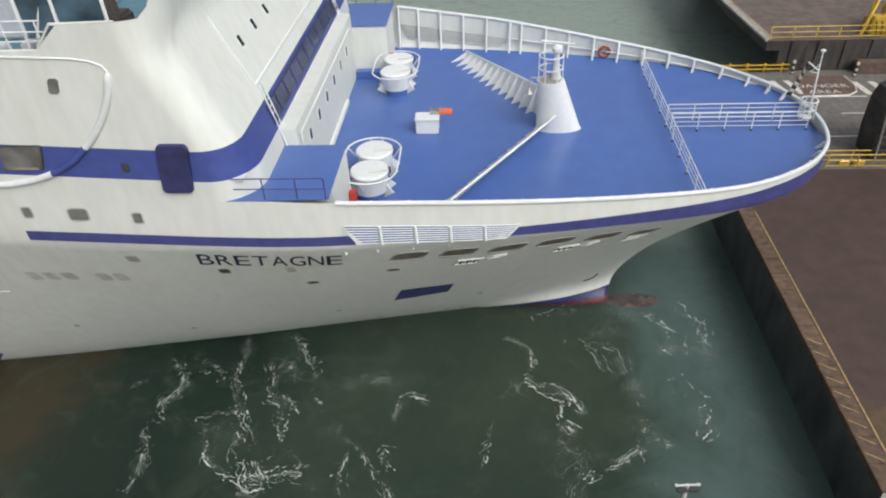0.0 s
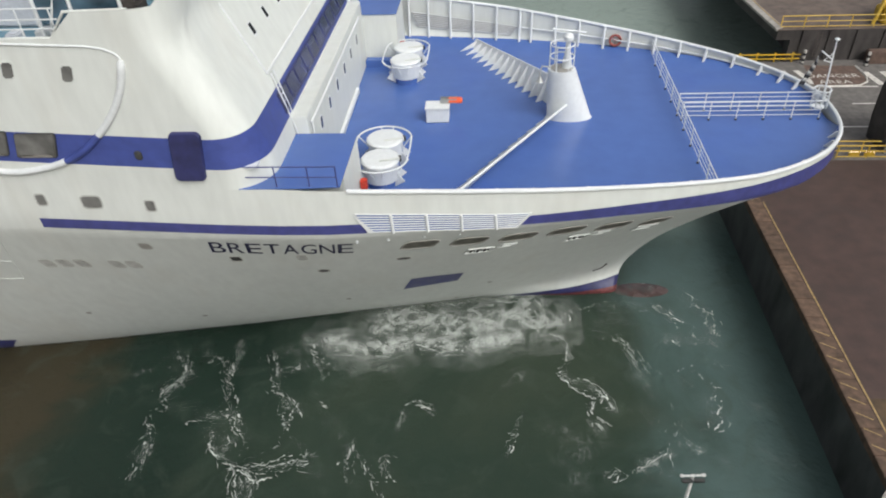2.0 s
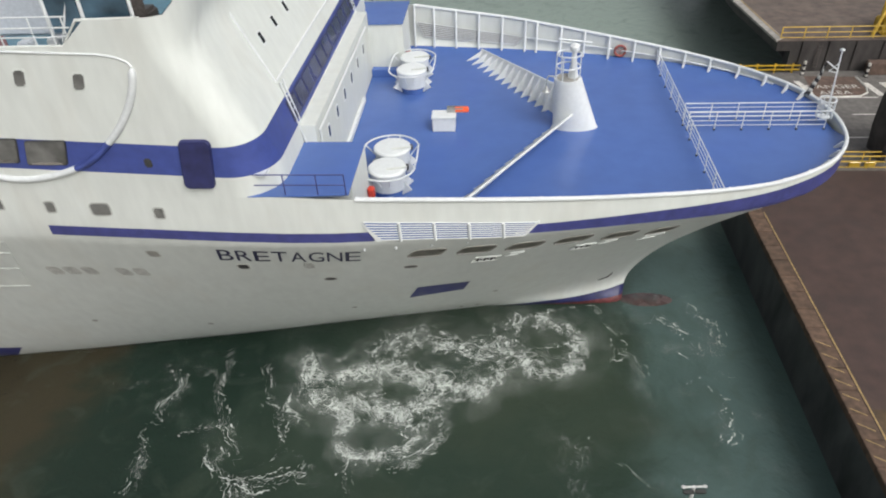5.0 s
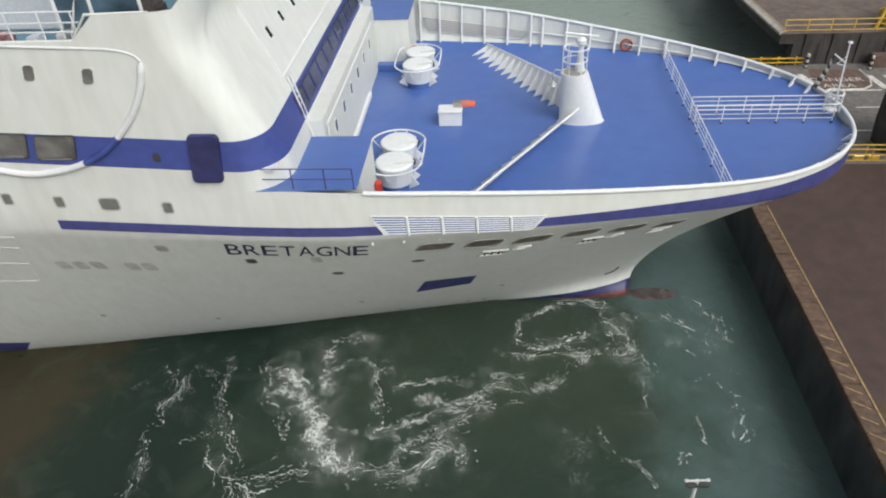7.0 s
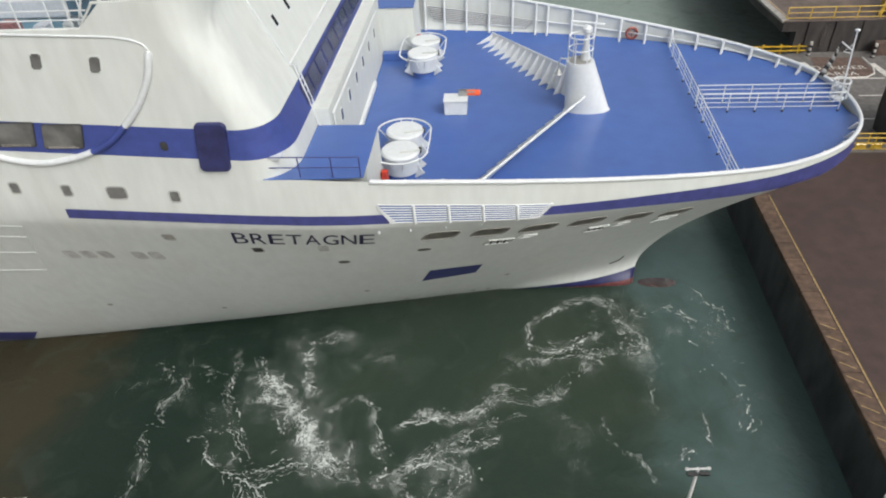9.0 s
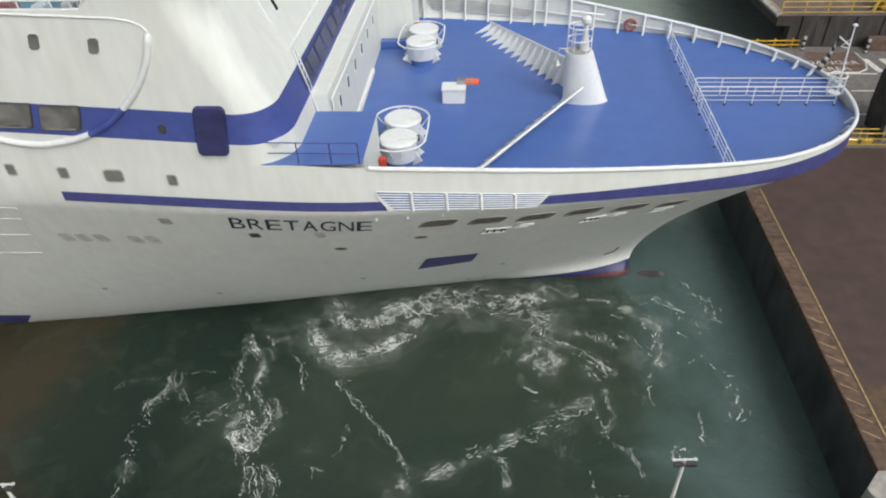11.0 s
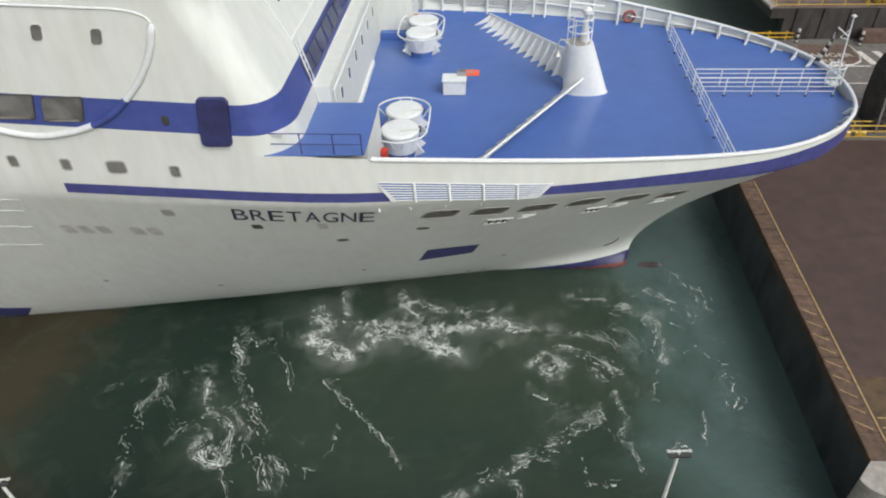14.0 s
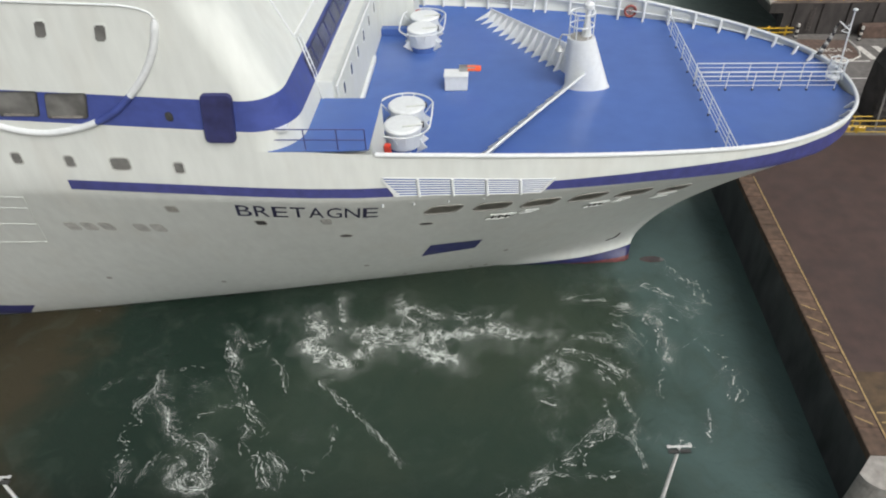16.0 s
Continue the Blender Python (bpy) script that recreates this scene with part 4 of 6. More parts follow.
# ---- foam that drifts on the water
def foam_material(name, milky, thin, veins):
    """White lace whose threads close up where the foam lies thick, with milky water under it."""
    m = bpy.data.materials.new(name)
    m.use_nodes = True
    nt = m.node_tree
    bs = nt.nodes["Principled BSDF"]
    bs.inputs["Base Color"].default_value = (0.66, 0.70, 0.655, 1)
    bs.inputs["Roughness"].default_value = 0.8
    co = nt.nodes.new("ShaderNodeTexCoord")
    at = nt.nodes.new("ShaderNodeAttribute")
    at.attribute_name = "foam_cover"
    cover = at.outputs["Fac"]

    def calc(op, a, b=0.0, clamp=False):
        n = nt.nodes.new("ShaderNodeMath")
        n.operation, n.use_clamp = op, clamp
        for sock, val in zip(n.inputs, (a, b)):
            if isinstance(val, (int, float)):
                sock.default_value = val
            else:
                nt.links.new(val, sock)
        return n.outputs[0]

    def cloud(scale, distort=0.0, detail=5.0, rough=0.5):
        n = nt.nodes.new("ShaderNodeTexNoise")
        for key, val in (("Scale", scale), ("Detail", detail), ("Distortion", distort), ("Roughness", rough)):
            n.inputs[key].default_value = val
        nt.links.new(co.outputs["Object"], n.inputs["Vector"])
        return n.outputs["Fac"]

    def smooth(fac, lo, hi, a=0.0, b=1.0):
        n = nt.nodes.new("ShaderNodeMapRange")
        n.interpolation_type = "SMOOTHSTEP"
        for i, value in enumerate((lo, hi, a, b), 1):
            n.inputs[i].default_value = value
        nt.links.new(fac, n.inputs[0])
        return n.outputs[0]

    def vein(scale, distort, sharp, lo, hi):
        away = calc("ABSOLUTE", calc("SUBTRACT", cloud(scale, distort, 6.0, 0.55), 0.5))
        return calc("MULTIPLY", calc("SUBTRACT", 1.0, calc("MULTIPLY", away, sharp), True), smooth(cover, lo, hi))
    lace = calc("MAXIMUM", vein(0.7, 1.2, 46.0, 0.05, 0.4), vein(1.5, 0.9, 30.0, 0.15, 0.7))
    lace = calc("MAXIMUM", lace, vein(3.4, 0.6, 17.0, 0.35, 1.0))
    ragged = calc("ADD", calc("MULTIPLY", cover, 1.15), calc("MULTIPLY", calc("SUBTRACT", cloud(3.6, 0.5, 8.0, 0.65), 0.5), 2.6))
    solid = smooth(ragged, 0.95 + thin, 1.7 + thin)
    patchy = smooth(cloud(1.1, 0.3, 4.0), 0.32, 0.62, 0.25, 1.0)
    thick = calc("MAXIMUM", calc("MULTIPLY", calc("MULTIPLY", lace, patchy), veins), calc("MULTIPLY", solid, 0.9))
    haze = calc("MULTIPLY", calc("MULTIPLY", calc("POWER", cover, 0.8), smooth(cloud(0.7, 1.5, 7.0), 0.28, 0.7)), milky)
    alpha = calc("MINIMUM", calc("ADD", calc("MULTIPLY", thick, 0.8), haze), 0.88)
    clear, mx = nt.nodes.new("ShaderNodeBsdfTransparent"), nt.nodes.new("ShaderNodeMixShader")
    nt.links.new(alpha, mx.inputs[0])
    nt.links.new(clear.outputs[0], mx.inputs[1])
    nt.links.new(bs.outputs[0], mx.inputs[2])
    nt.links.new(mx.outputs[0], nt.nodes["Material Output"].inputs["Surface"])
    return m


MIST = foam_material("aerated_milky_wash", 0.62, 0.3, 0.3)
BOIL = foam_material("churned_foam", 0.38, 0.34, 0.95)
CHURN = foam_material("thinning_foam", 0.13, 0.36, 0.55)
LACE = foam_material("foam_lace", 0.015, 0.6, 0.3)
THREAD = material("white_foam_thread", (0.56, 0.60, 0.56), 0.8, vary=0.3, grain=2.5)
RAFTS = []


def rough_field(pts, seed, freq):
    return np.array([noise.noise((x * freq, y * freq, seed)) for x, y in pts])


def raft_mesh(label, mat, xs, ys, cover, height, ribbons=None):
    """A thin sheet over a grid, kept only where it carries foam."""
    nx, ny = len(xs), len(ys)
    keep = np.zeros(nx * ny, dtype=bool)
    c = cover.reshape(ny, nx)
    wet = np.maximum.reduce([c[:-1, :-1], c[1:, :-1], c[:-1, 1:], c[1:, 1:]]) > 0.05
    jj, ii = np.nonzero(wet)
    first = jj * nx + ii
    quads = np.stack([first, first + 1, first + nx + 1, first + nx], 1)
    keep[quads.ravel()] = True
    number = np.cumsum(keep) - 1
    gx, gy = np.meshgrid(xs, ys)
    co = np.stack([gx.ravel(), gy.ravel(), height], 1)[keep]
    me = bpy.data.meshes.new("foam_raft")
    co[:, 2] += 0.012 + 0.0017 * len(RAFTS)
    faces, amount, flat = number[quads].tolist(), cover[keep].tolist(), len(quads)
    co = co.tolist()
    if ribbons:
        base = len(co)
        co += [(x, y, z + 0.03 + 0.0017 * len(RAFTS)) for x, y, z in ribbons[0]]
        amount += ribbons[2]
        faces += [tuple(k + base for k in f) for f in ribbons[1]]
    me.from_pydata(co, [], faces)
    me.attributes.new("foam_cover", "FLOAT", "POINT").data.foreach_set("value", amount)
    me.materials.append(mat)
    me.materials.append(THREAD)
    me.polygons.foreach_set("material_index", [0] * flat + [1] * (len(faces) - flat))
    me.shade_smooth()
    return tagged(new("foam_raft", me), label, "foam", "foam on the water", "stuff")


def drift_of(x, y, seed):
    """How far the water's swirl has pulled the foam aside at a place."""
    def pull(k):
        return 0.55 * noise.noise((x * 0.6, y * 0.6, seed + k)) + 0.28 * noise.noise((x * 1.7, y * 1.7, seed + 9 - k)) + 0.13 * noise.noise((x * 4.5, y * 4.5, seed + 14 + k))
    return pull(0) * 0.7, pull(3) * 0.7


def filaments(lines, seed, broken):
    """Hair-thin crooked ribbons of foam that wander along the strands, with short spurs."""
    rng = random.Random(int(seed * 10))
    co, idx, amount = [], [], []
    for line, w, strength in lines:
        seg = np.hypot(*np.diff(line, axis=0).T)
        total = float(seg.sum())
        at = np.concatenate([[0], np.cumsum(seg)])
        for _ in range(int((5 + 24 * w) * strength * (1 + total / 6))):
            spur = rng.random() < 0.55
            s0 = rng.uniform(-0.3, total)
            length = rng.uniform(0.12, 0.55) if spur else rng.uniform(1.2, 5.5)
            side, off = rng.gauss(0, 0.6) * w, rng.uniform(0, 90)
            slope = rng.uniform(-2.6, 2.6) if spur else rng.uniform(-0.15, 0.15)
            width = rng.choice((0.007, 0.01, 0.013, 0.018, 0.028))
            last, k = None, 0
            while k * 0.06 < length:
                s = s0 + k * 0.06 * (0.6 if spur else 1)
                k += 1
                if not 0 <= s <= total:
                    last = None
                    continue
                x, y = np.interp(s, at, line[:, 0]), np.interp(s, at, line[:, 1])
                ahead = min(s + 0.1, total)
                dx, dy = np.interp(ahead, at, line[:, 0]) - x, np.interp(ahead, at, line[:, 1]) - y
                run = math.hypot(dx, dy) or 1.0
                dx, dy = dx / run, dy / run
                o = side + slope * (s - s0) + w * 0.8 * noise.noise((s * 0.8, off, 1.0)) + 0.12 * noise.noise((s * 2.2, off, 4.0)) + 0.12 * noise.noise((s * 7.0, off, 7.0))
                x, y = x - dy * o, y + dx * o
                ux, uy = drift_of(x, y, seed)
                x, y = x - ux, y - uy
                gap = 0.4 * noise.noise((x * 0.8, y * 0.8, seed + 21)) + 0.5 * noise.noise((x * 1.9, y * 1.9, off)) + 0.8 * noise.noise((x * 6.0, y * 6.0, off + 3))
                if gap < -0.2 + 0.24 * broken:
                    last = None
                    continue
                h = width * (0.25 + 1.9 * abs(noise.noise((s * 4.0, off, 12.0))) + 0.8 * max(0.0, gap))
                n = len(co)
                co += [(x - dy * h, y + dx * h, off * 0.0003), (x + dy * h, y - dx * h, off * 0.0003)]
                amount += [min(1.0, 0.55 + 0.6 * max(0.0, gap))] * 2
                if last is not None:
                    idx.append((last, last + 1, n + 1, n))
                last = n
    return co, idx, amount


def foam(label, mat, broken, strands, step=0.11):
    """Foam gathered along winding strands: knots in metres, half-width and thickness of each."""
    seed = 7.3 * len(RAFTS) + 2.0
    knots = np.array([k for s in strands for k in s[0]])
    (x0, y0), (x1, y1) = knots.min(0) - 2.2, knots.max(0) + 2.2
    xs, ys = np.arange(x0, x1, step), np.arange(y0, y1, step)
    gx, gy = np.meshgrid(xs, ys)
    p = np.stack([gx.ravel(), gy.ravel()], 1)
    near = np.full(len(p), 99.0)
    lines = []
    for pts, w, amount in strands:
        line = np.array([(q.x, q.y) for q in flowing([(a, b, 0) for a, b in pts], 5)])
        boiling = mat in (BOIL, MIST)
        lines.append((line, max(w, 0.12) * (1.3 if boiling else 1.0), amount * (0.86 if boiling else 1.0)))
        for a in line:
            near = np.minimum(near, np.hypot(p[:, 0] - a[0], p[:, 1] - a[1]) - 2.2 * w)
    some = near < 1.2
    q = p[some]
    warped = q + np.array([drift_of(x, y, seed) for x, y in q])
    best = np.zeros(len(q))
    halo = 0.36 if mat in (BOIL, MIST) else 0.12
    for line, w, amount in lines:
        d = np.full(len(q), 99.0)
        for a, b in zip(line, line[1:]):
            ab = b - a
            t = np.clip(((warped - a) @ ab) / max(ab @ ab, 1e-9), 0, 1)
            d = np.minimum(d, np.hypot(*(warped - a - t[:, None] * ab).T))
        best = np.maximum(best, amount * (0.8 * np.exp(-(d / w) ** 2) + halo * np.exp(-(d / (2.2 * w + 0.3)) ** 2)))
    gaps = np.clip(1 - broken * (0.55 - 1.9 * rough_field(q, seed + 21, 0.8) - 1.1 * rough_field(q, seed + 24, 2.1)), 0.0, 1.25)
    cover, height = np.zeros(len(p)), np.zeros(len(p))
    cover[some] = np.clip(best * gaps, 0, 1)
    height[some] = 0.14 * np.sqrt(np.clip(best, 0, 1))
    threads = filaments(lines, seed, broken)
    flat = height.reshape(len(ys), len(xs))
    lifted = [(x, y, float(flat[min(len(ys) - 1, max(0, round((y - y0) / step))), min(len(xs) - 1, max(0, round((x - x0) / step)))]) + z) for x, y, z in threads[0]]
    return raft_mesh(label, mat, xs, ys, cover, height, (lifted, *threads[1:]))


def strewn(label, mat, hx, hy, density, step=0.2):
    """Thin foam strewn over a patch of water by density(u, v), u and v from -1 to 1."""
    xs, ys = np.arange(-hx, hx + step, step), np.arange(-hy, hy + step, step)
    cover = np.array([max(0.0, min(1.0, density(x / hx, y / hy) * max(0.0, 1 - max(abs(x / hx), abs(y / hy)) ** 6))) for y in ys for x in xs])
    return raft_mesh(label, mat, xs, ys, cover, 0.02 * np.sqrt(cover))


def raft(ob, *rows):
    RAFTS.append((ob, [(0.0, *rows[0][1:])] * (rows[0][0] > 0) + list(rows) + [(16.0, *rows[-1][1:])] * (rows[-1][0] < 16)))


raft(foam("white boiling thruster wash beside the hull", MIST, 0.25, (
           ([(-3.3, -0.2), (-0.7, 0.0), (1.8, -0.1), (4.0, 0.7), (6.4, 0.3)], 0.85, 1.15),
           ([(4.4, 2.3), (6.4, 1.4), (6.9, -0.1)], 0.6, 0.8),
           ([(-6.9, -1.5), (-5.9, -2.3), (-4.1, -2.2), (-2.0, -1.8), (1.9, -2.0), (5.1, -0.7)], 0.42, 1.1),
           ([(-2.4, 1.5), (0.6, 1.8), (3.3, 2.1)], 0.6, 0.45))),
     (0, -4.02, -3.39, -0.32, 0), (0.25, -4.02, -3.39, -0.24, 0), (1.0, -3.72, -3.69, -0.125, 0), (1.6, -3.82, -4.09, -0.06, 0), (2.5, -4.02, -4.89, 0, 0), (3.3, -4.02, -5.49, -0.02, 0), (4.0, -4.02, -5.99, -0.14, 0), (4.6, -4.02, -6.39, -0.32, 0))
raft(foam("spreading white wash curling over green water", BOIL, 0.35, (
           ([(-7.9, 1.3), (-7.4, -0.6), (-5.9, -1.7), (-3.8, -2.0), (-1.7, -2.7), (-0.3, -1.5)], 0.42, 1.15),
           ([(-5.8, 0.6), (-3.6, 1.1), (-1.4, 0.5), (0.8, -0.3), (2.5, -0.4), (3.7, 0.8), (4.6, 1.9)], 0.5, 1),
           ([(-3.4, 2.5), (-1.6, 3.6), (0.6, 3.2), (3.1, 2.7), (4.2, 4.1)], 0.7, 0.65),
           ([(5.2, 5.4), (7.9, 4.8), (8.7, 2.9), (7.3, 1.4), (5.6, 1.4)], 0.5, 0.85),
           ([(-0.2, -1.5), (-1.0, -4.0), (-2.1, -5.0), (-3.9, -5.4), (-5.0, -4.5), (-5.0, -2.6)], 0.22, 0.85),
           ([(-8.7, -0.9), (-8.1, -2.5), (-7.0, -3.6)], 0.14, 0.5),
           ([(3.5, 5.4), (3.9, 2.8)], 0.3, 0.7))),
     (0, -3.64, -6.19, -0.32, 0), (2.3, -3.64, -6.39, -0.32, 0), (3.0, -3.74, -7.19, -0.2, 0), (3.5, -3.84, -7.69, -0.07, 0), (4.0, -3.84, -7.99, 0, 0), (5.0, -4.04, -8.79, 0, 0), (5.7, -4.14, -9.19, -0.1, 0), (6.2, -4.24, -9.59, -0.32, 0))
raft(foam("bright left arm of the eddy with a boiling head", BOIL, 0.35, (
           ([(-2.2, 1.3), (-2.0, 0.2), (-1.3, -0.4), (-1.1, 0.2), (-1.7, 0.6)], 0.36, 1.3),
           ([(-1.5, -0.2), (-0.2, -1.4), (0.7, -3.2), (1.7, -4.5)], 0.4, 0.95),
           ([(0.4, 0.3), (-0.2, 2.5), (0.4, 4.0), (2.2, 4.5)], 0.35, 0.5))),
     (0, -10.17, -8.9, -0.32, 0), (4.6, -10.17, -8.9, -0.32, 0), (5.4, -10.57, -9.4, -0.06, 0), (6.2, -10.77, -9.8, 0, 0), (7, -11.07, -10.1, 0, 0), (8, -11.36, -10.52, 0, 0), (9, -11.85, -11.17, 0, 8), (10, -12.02, -12.28, -0.1, 16), (10.7, -12.0, -13.03, -0.32, 20))
raft(foam("curling ring of white wash on green water", CHURN, 0.5, (
           ([(-3.2, -3.1), (-1.3, -3.9), (0.5, -4.0), (2.1, -3.3), (2.9, -1.5)], 0.42, 1),
           ([(-5.1, -0.1), (-3.2, -1.4), (-1.5, -1.6), (-0.0, -0.9), (1.2, -0.6), (3.1, 0.3), (5.1, 0.8)], 0.24, 1),
           ([(-4.1, 1.7), (-4.3, 3.0), (-2.8, 4.0), (-1.6, 3.1), (-1.6, 1.3), (-0.9, -0.3), (-1.3, -1.3)], 0.2, 0.95),
           ([(-0.3, -1.2), (0.5, -2.5), (2.1, -1.9), (2.7, -1.3)], 0.2, 0.75),
           ([(-0.4, 1.8), (-0.0, 2.2), (1.2, 2.6), (4.0, 2.3), (5.0, 3.5)], 0.22, 0.7))),
     (0, -6.0, -9.74, -0.32, 0), (4.3, -6.0, -9.84, -0.32, 0), (5.0, -6.1, -10.24, -0.1, 0), (5.8, -6.2, -10.74, 0, 0), (7, -6.2, -11.54, 0, 0), (8, -5.74, -13.04, 0, 2), (9, -5.7, -15.14, 0, 4), (10.2, -5.15, -16.99, -0.05, 6), (11.2, -4.61, -18.25, -0.32, 8))
raft(foam("long lacy band of drifting foam", CHURN, 0.55, (
           ([(-4.3, 0.4), (-1.7, 0.4), (-0.1, 1.7), (2.1, 1.6), (3.8, 2.6), (5.3, 4.3)], 0.36, 1.05),
           ([(-2.5, -1.0), (-1.0, -0.4), (1.3, 0.7)], 0.14, 0.9),
           ([(-5.3, -4.3), (-5.0, -3.0), (-3.4, -1.9), (-1.6, -0.5)], 0.26, 0.95),
           ([(-3.7, -3.7), (-3.3, -2.9), (-2.0, -2.6), (-1.5, -3.8)], 0.4, 0.8),
           ([(-0.4, 2.5), (1.5, 2.1)], 0.3, 0.6))),
     (0, -0.62, -10.32, -0.32, -4), (4.6, -0.62, -10.32, -0.32, -4), (5.6, -0.59, -10.96, -0.05, -3), (7, -0.59, -11.14, 0, -2), (8, -0.82, -11.84, 0, -1), (9, -0.51, -12.87, 0, 0), (10, -0.21, -14.13, -0.05, 2), (11.0, 0.08, -15.26, -0.32, 4))
raft(foam("long lacy band of drifting foam", CHURN, 0.55, (
           ([(-5.1, -3.1), (-3.8, -2.4), (-2.1, -1.4), (-0.1, -0.3), (2.3, 1.2), (5.1, 3.1)], 0.34, 1.05),
           ([(-0.7, 0.0), (0.8, 0.4), (2.5, 0.2)], 0.2, 0.6),
           ([(-0.1, -1.0), (0.6, -1.6), (0.4, -2.5)], 0.16, 0.7))),
     (0, -0.07, -14.4, -0.32, -3), (9.4, -0.07, -14.4, -0.32, -3), (10.3, -0.05, -14.84, -0.06, -2), (11.5, -0.2, -14.82, 0, -1), (12.5, -0.01, -15.72, 0, 0), (14, 0.69, -16.56, 0, 3), (15, 1.35, -17.25, 0, 6), (16, 1.6, -17.8, 0, 8))
raft(foam("swirl of broken foam off the stem", CHURN, 0.45, (
           ([(1.1, 2.9), (-1.8, 1.3), (-3.0, -0.6), (-2.4, -1.8), (-0.3, -1.2), (1.6, -0.6)], 0.26, 0.9),
           ([(1.6, 2.8), (3.0, 1.0), (3.9, -0.6), (4.0, -2.1), (3.1, -1.6), (2.9, -0.1)], 0.42, 1.1),
           ([(-0.4, 2.7), (2.5, 2.4), (4.2, 1.4)], 0.24, 0.7),
           ([(-4.2, -2.7), (-2.1, -2.7), (0.6, -2.5), (2.2, -1.5)], 0.2, 0.8),
           ([(-1.7, -0.7), (-0.0, -1.8), (1.2, -2.9)], 0.25, 0.6))),
     (0, 3.77, -3.65, -0.32, -10), (4.4, 3.77, -3.65, -0.32, -10), (5.4, 3.93, -4.46, -0.06, -8), (7, 3.69, -4.55, 0, -5), (8, 3.93, -4.82, 0, -3), (9, 4.21, -5.59, 0, 0), (10.2, 4.69, -5.79, -0.06, 5), (11.0, 5.05, -5.98, -0.32, 8))
raft(foam("broken foam wreath drifting off the stem", CHURN, 0.45, (
           ([(2.3, 4.3), (3.7, 3.0), (4.2, 1.5), (3.8, 0.2)], 0.36, 1.1),
           ([(-4.1, -0.3), (-3.2, 0.5), (-2.1, -0.5), (-2.9, -1.2), (-3.3, -0.6)], 0.3, 1.15),
           ([(-1.3, 2.2), (0.4, 1.7), (1.5, 1.2)], 0.25, 0.85),
           ([(-2.9, 0.2), (-1.7, 0.7), (-0.1, -0.0), (0.9, -1.1)], 0.28, 0.8),
           ([(-0.7, -0.5), (0.1, -1.9)], 0.3, 0.6),
           ([(0.6, -2.5), (0.9, -4.0), (0.2, -5.3)], 0.14, 0.75),
           ([(-1.4, 5.3), (0.7, 4.8), (2.4, 3.9)], 0.3, 0.5),
           ([(-4.2, -1.5), (-3.9, -2.7), (-3.1, -2.7)], 0.16, 0.6))),
     (0, 5.55, -8.24, -0.32, -6), (9.6, 5.55, -8.24, -0.32, -6), (10.5, 5.65, -8.54, -0.06, -4), (11.5, 5.75, -8.69, 0, -2), (12.5, 5.95, -8.84, 0, 0), (14.2, 6.25, -9.34, 0, 3), (16, 6.45, -9.74, 0, 6))
raft(foam("second surge of thruster wash beside the hull", BOIL, 0.35, (
           ([(-6.2, 1.2), (-4.9, -0.1), (-2.5, 0.8), (-0.7, 1.7), (2.2, 1.5), (5.1, 1.9), (7.5, 3.0)], 0.5, 0.85),
           ([(-7.5, -0.4), (-6.9, -2.1), (-4.7, -3.1), (-2.5, -1.9), (-0.7, 0.2)], 0.26, 0.95),
           ([(-5.2, -0.5), (-2.8, 0.2), (-2.1, 1.1)], 0.34, 0.9),
           ([(5.1, 1.8), (7.3, 0.8), (6.8, -0.7)], 0.7, 0.4),
           ([(0.3, 2.7), (3.7, 3.1)], 0.4, 0.4))),
     (0, -4.28, -5.68, -0.32, 0), (9.6, -4.28, -5.68, -0.32, 0), (10.4, -4.28, -5.78, -0.12, 0), (11.3, -4.28, -6.13, -0.01, 0), (12.5, -4.28, -6.58, 0, 0), (13.4, -4.38, -7.08, -0.05, 0), (14.3, -4.38, -7.58, -0.32, 0))
raft(foam("thinning thruster wash in torn white wisps", BOIL, 0.4, (
           ([(-7.5, 0.9), (-6.5, -0.3), (-6.9, -1.5), (-4.9, -2.7), (-3.4, -1.3), (-1.7, -0.7), (-0.1, -1.7), (1.7, -2.3)], 0.34, 1),
           ([(-4.4, -0.4), (-1.8, -0.1), (1.1, -0.5), (3.9, 0.1), (5.9, -0.4), (7.5, -0.0)], 0.36, 0.7),
           ([(-1.7, 2.2), (-1.1, 0.6), (0.5, -0.8)], 0.34, 0.6),
           ([(-0.5, 2.0), (1.7, 1.0), (4.6, 1.4)], 0.3, 0.4),
           ([(-5.8, 2.7), (-5.0, 0.2), (-4.3, -0.8)], 0.22, 0.6))),
     (0, -3.96, -5.93, -0.32, 0), (12.4, -3.96, -5.93, -0.32, 0), (13.2, -3.96, -6.23, -0.12, 0), (13.9, -4.01, -6.63, -0.01, 0), (15, -4.06, -7.13, 0, 0), (16, -4.11, -7.53, 0, 0))
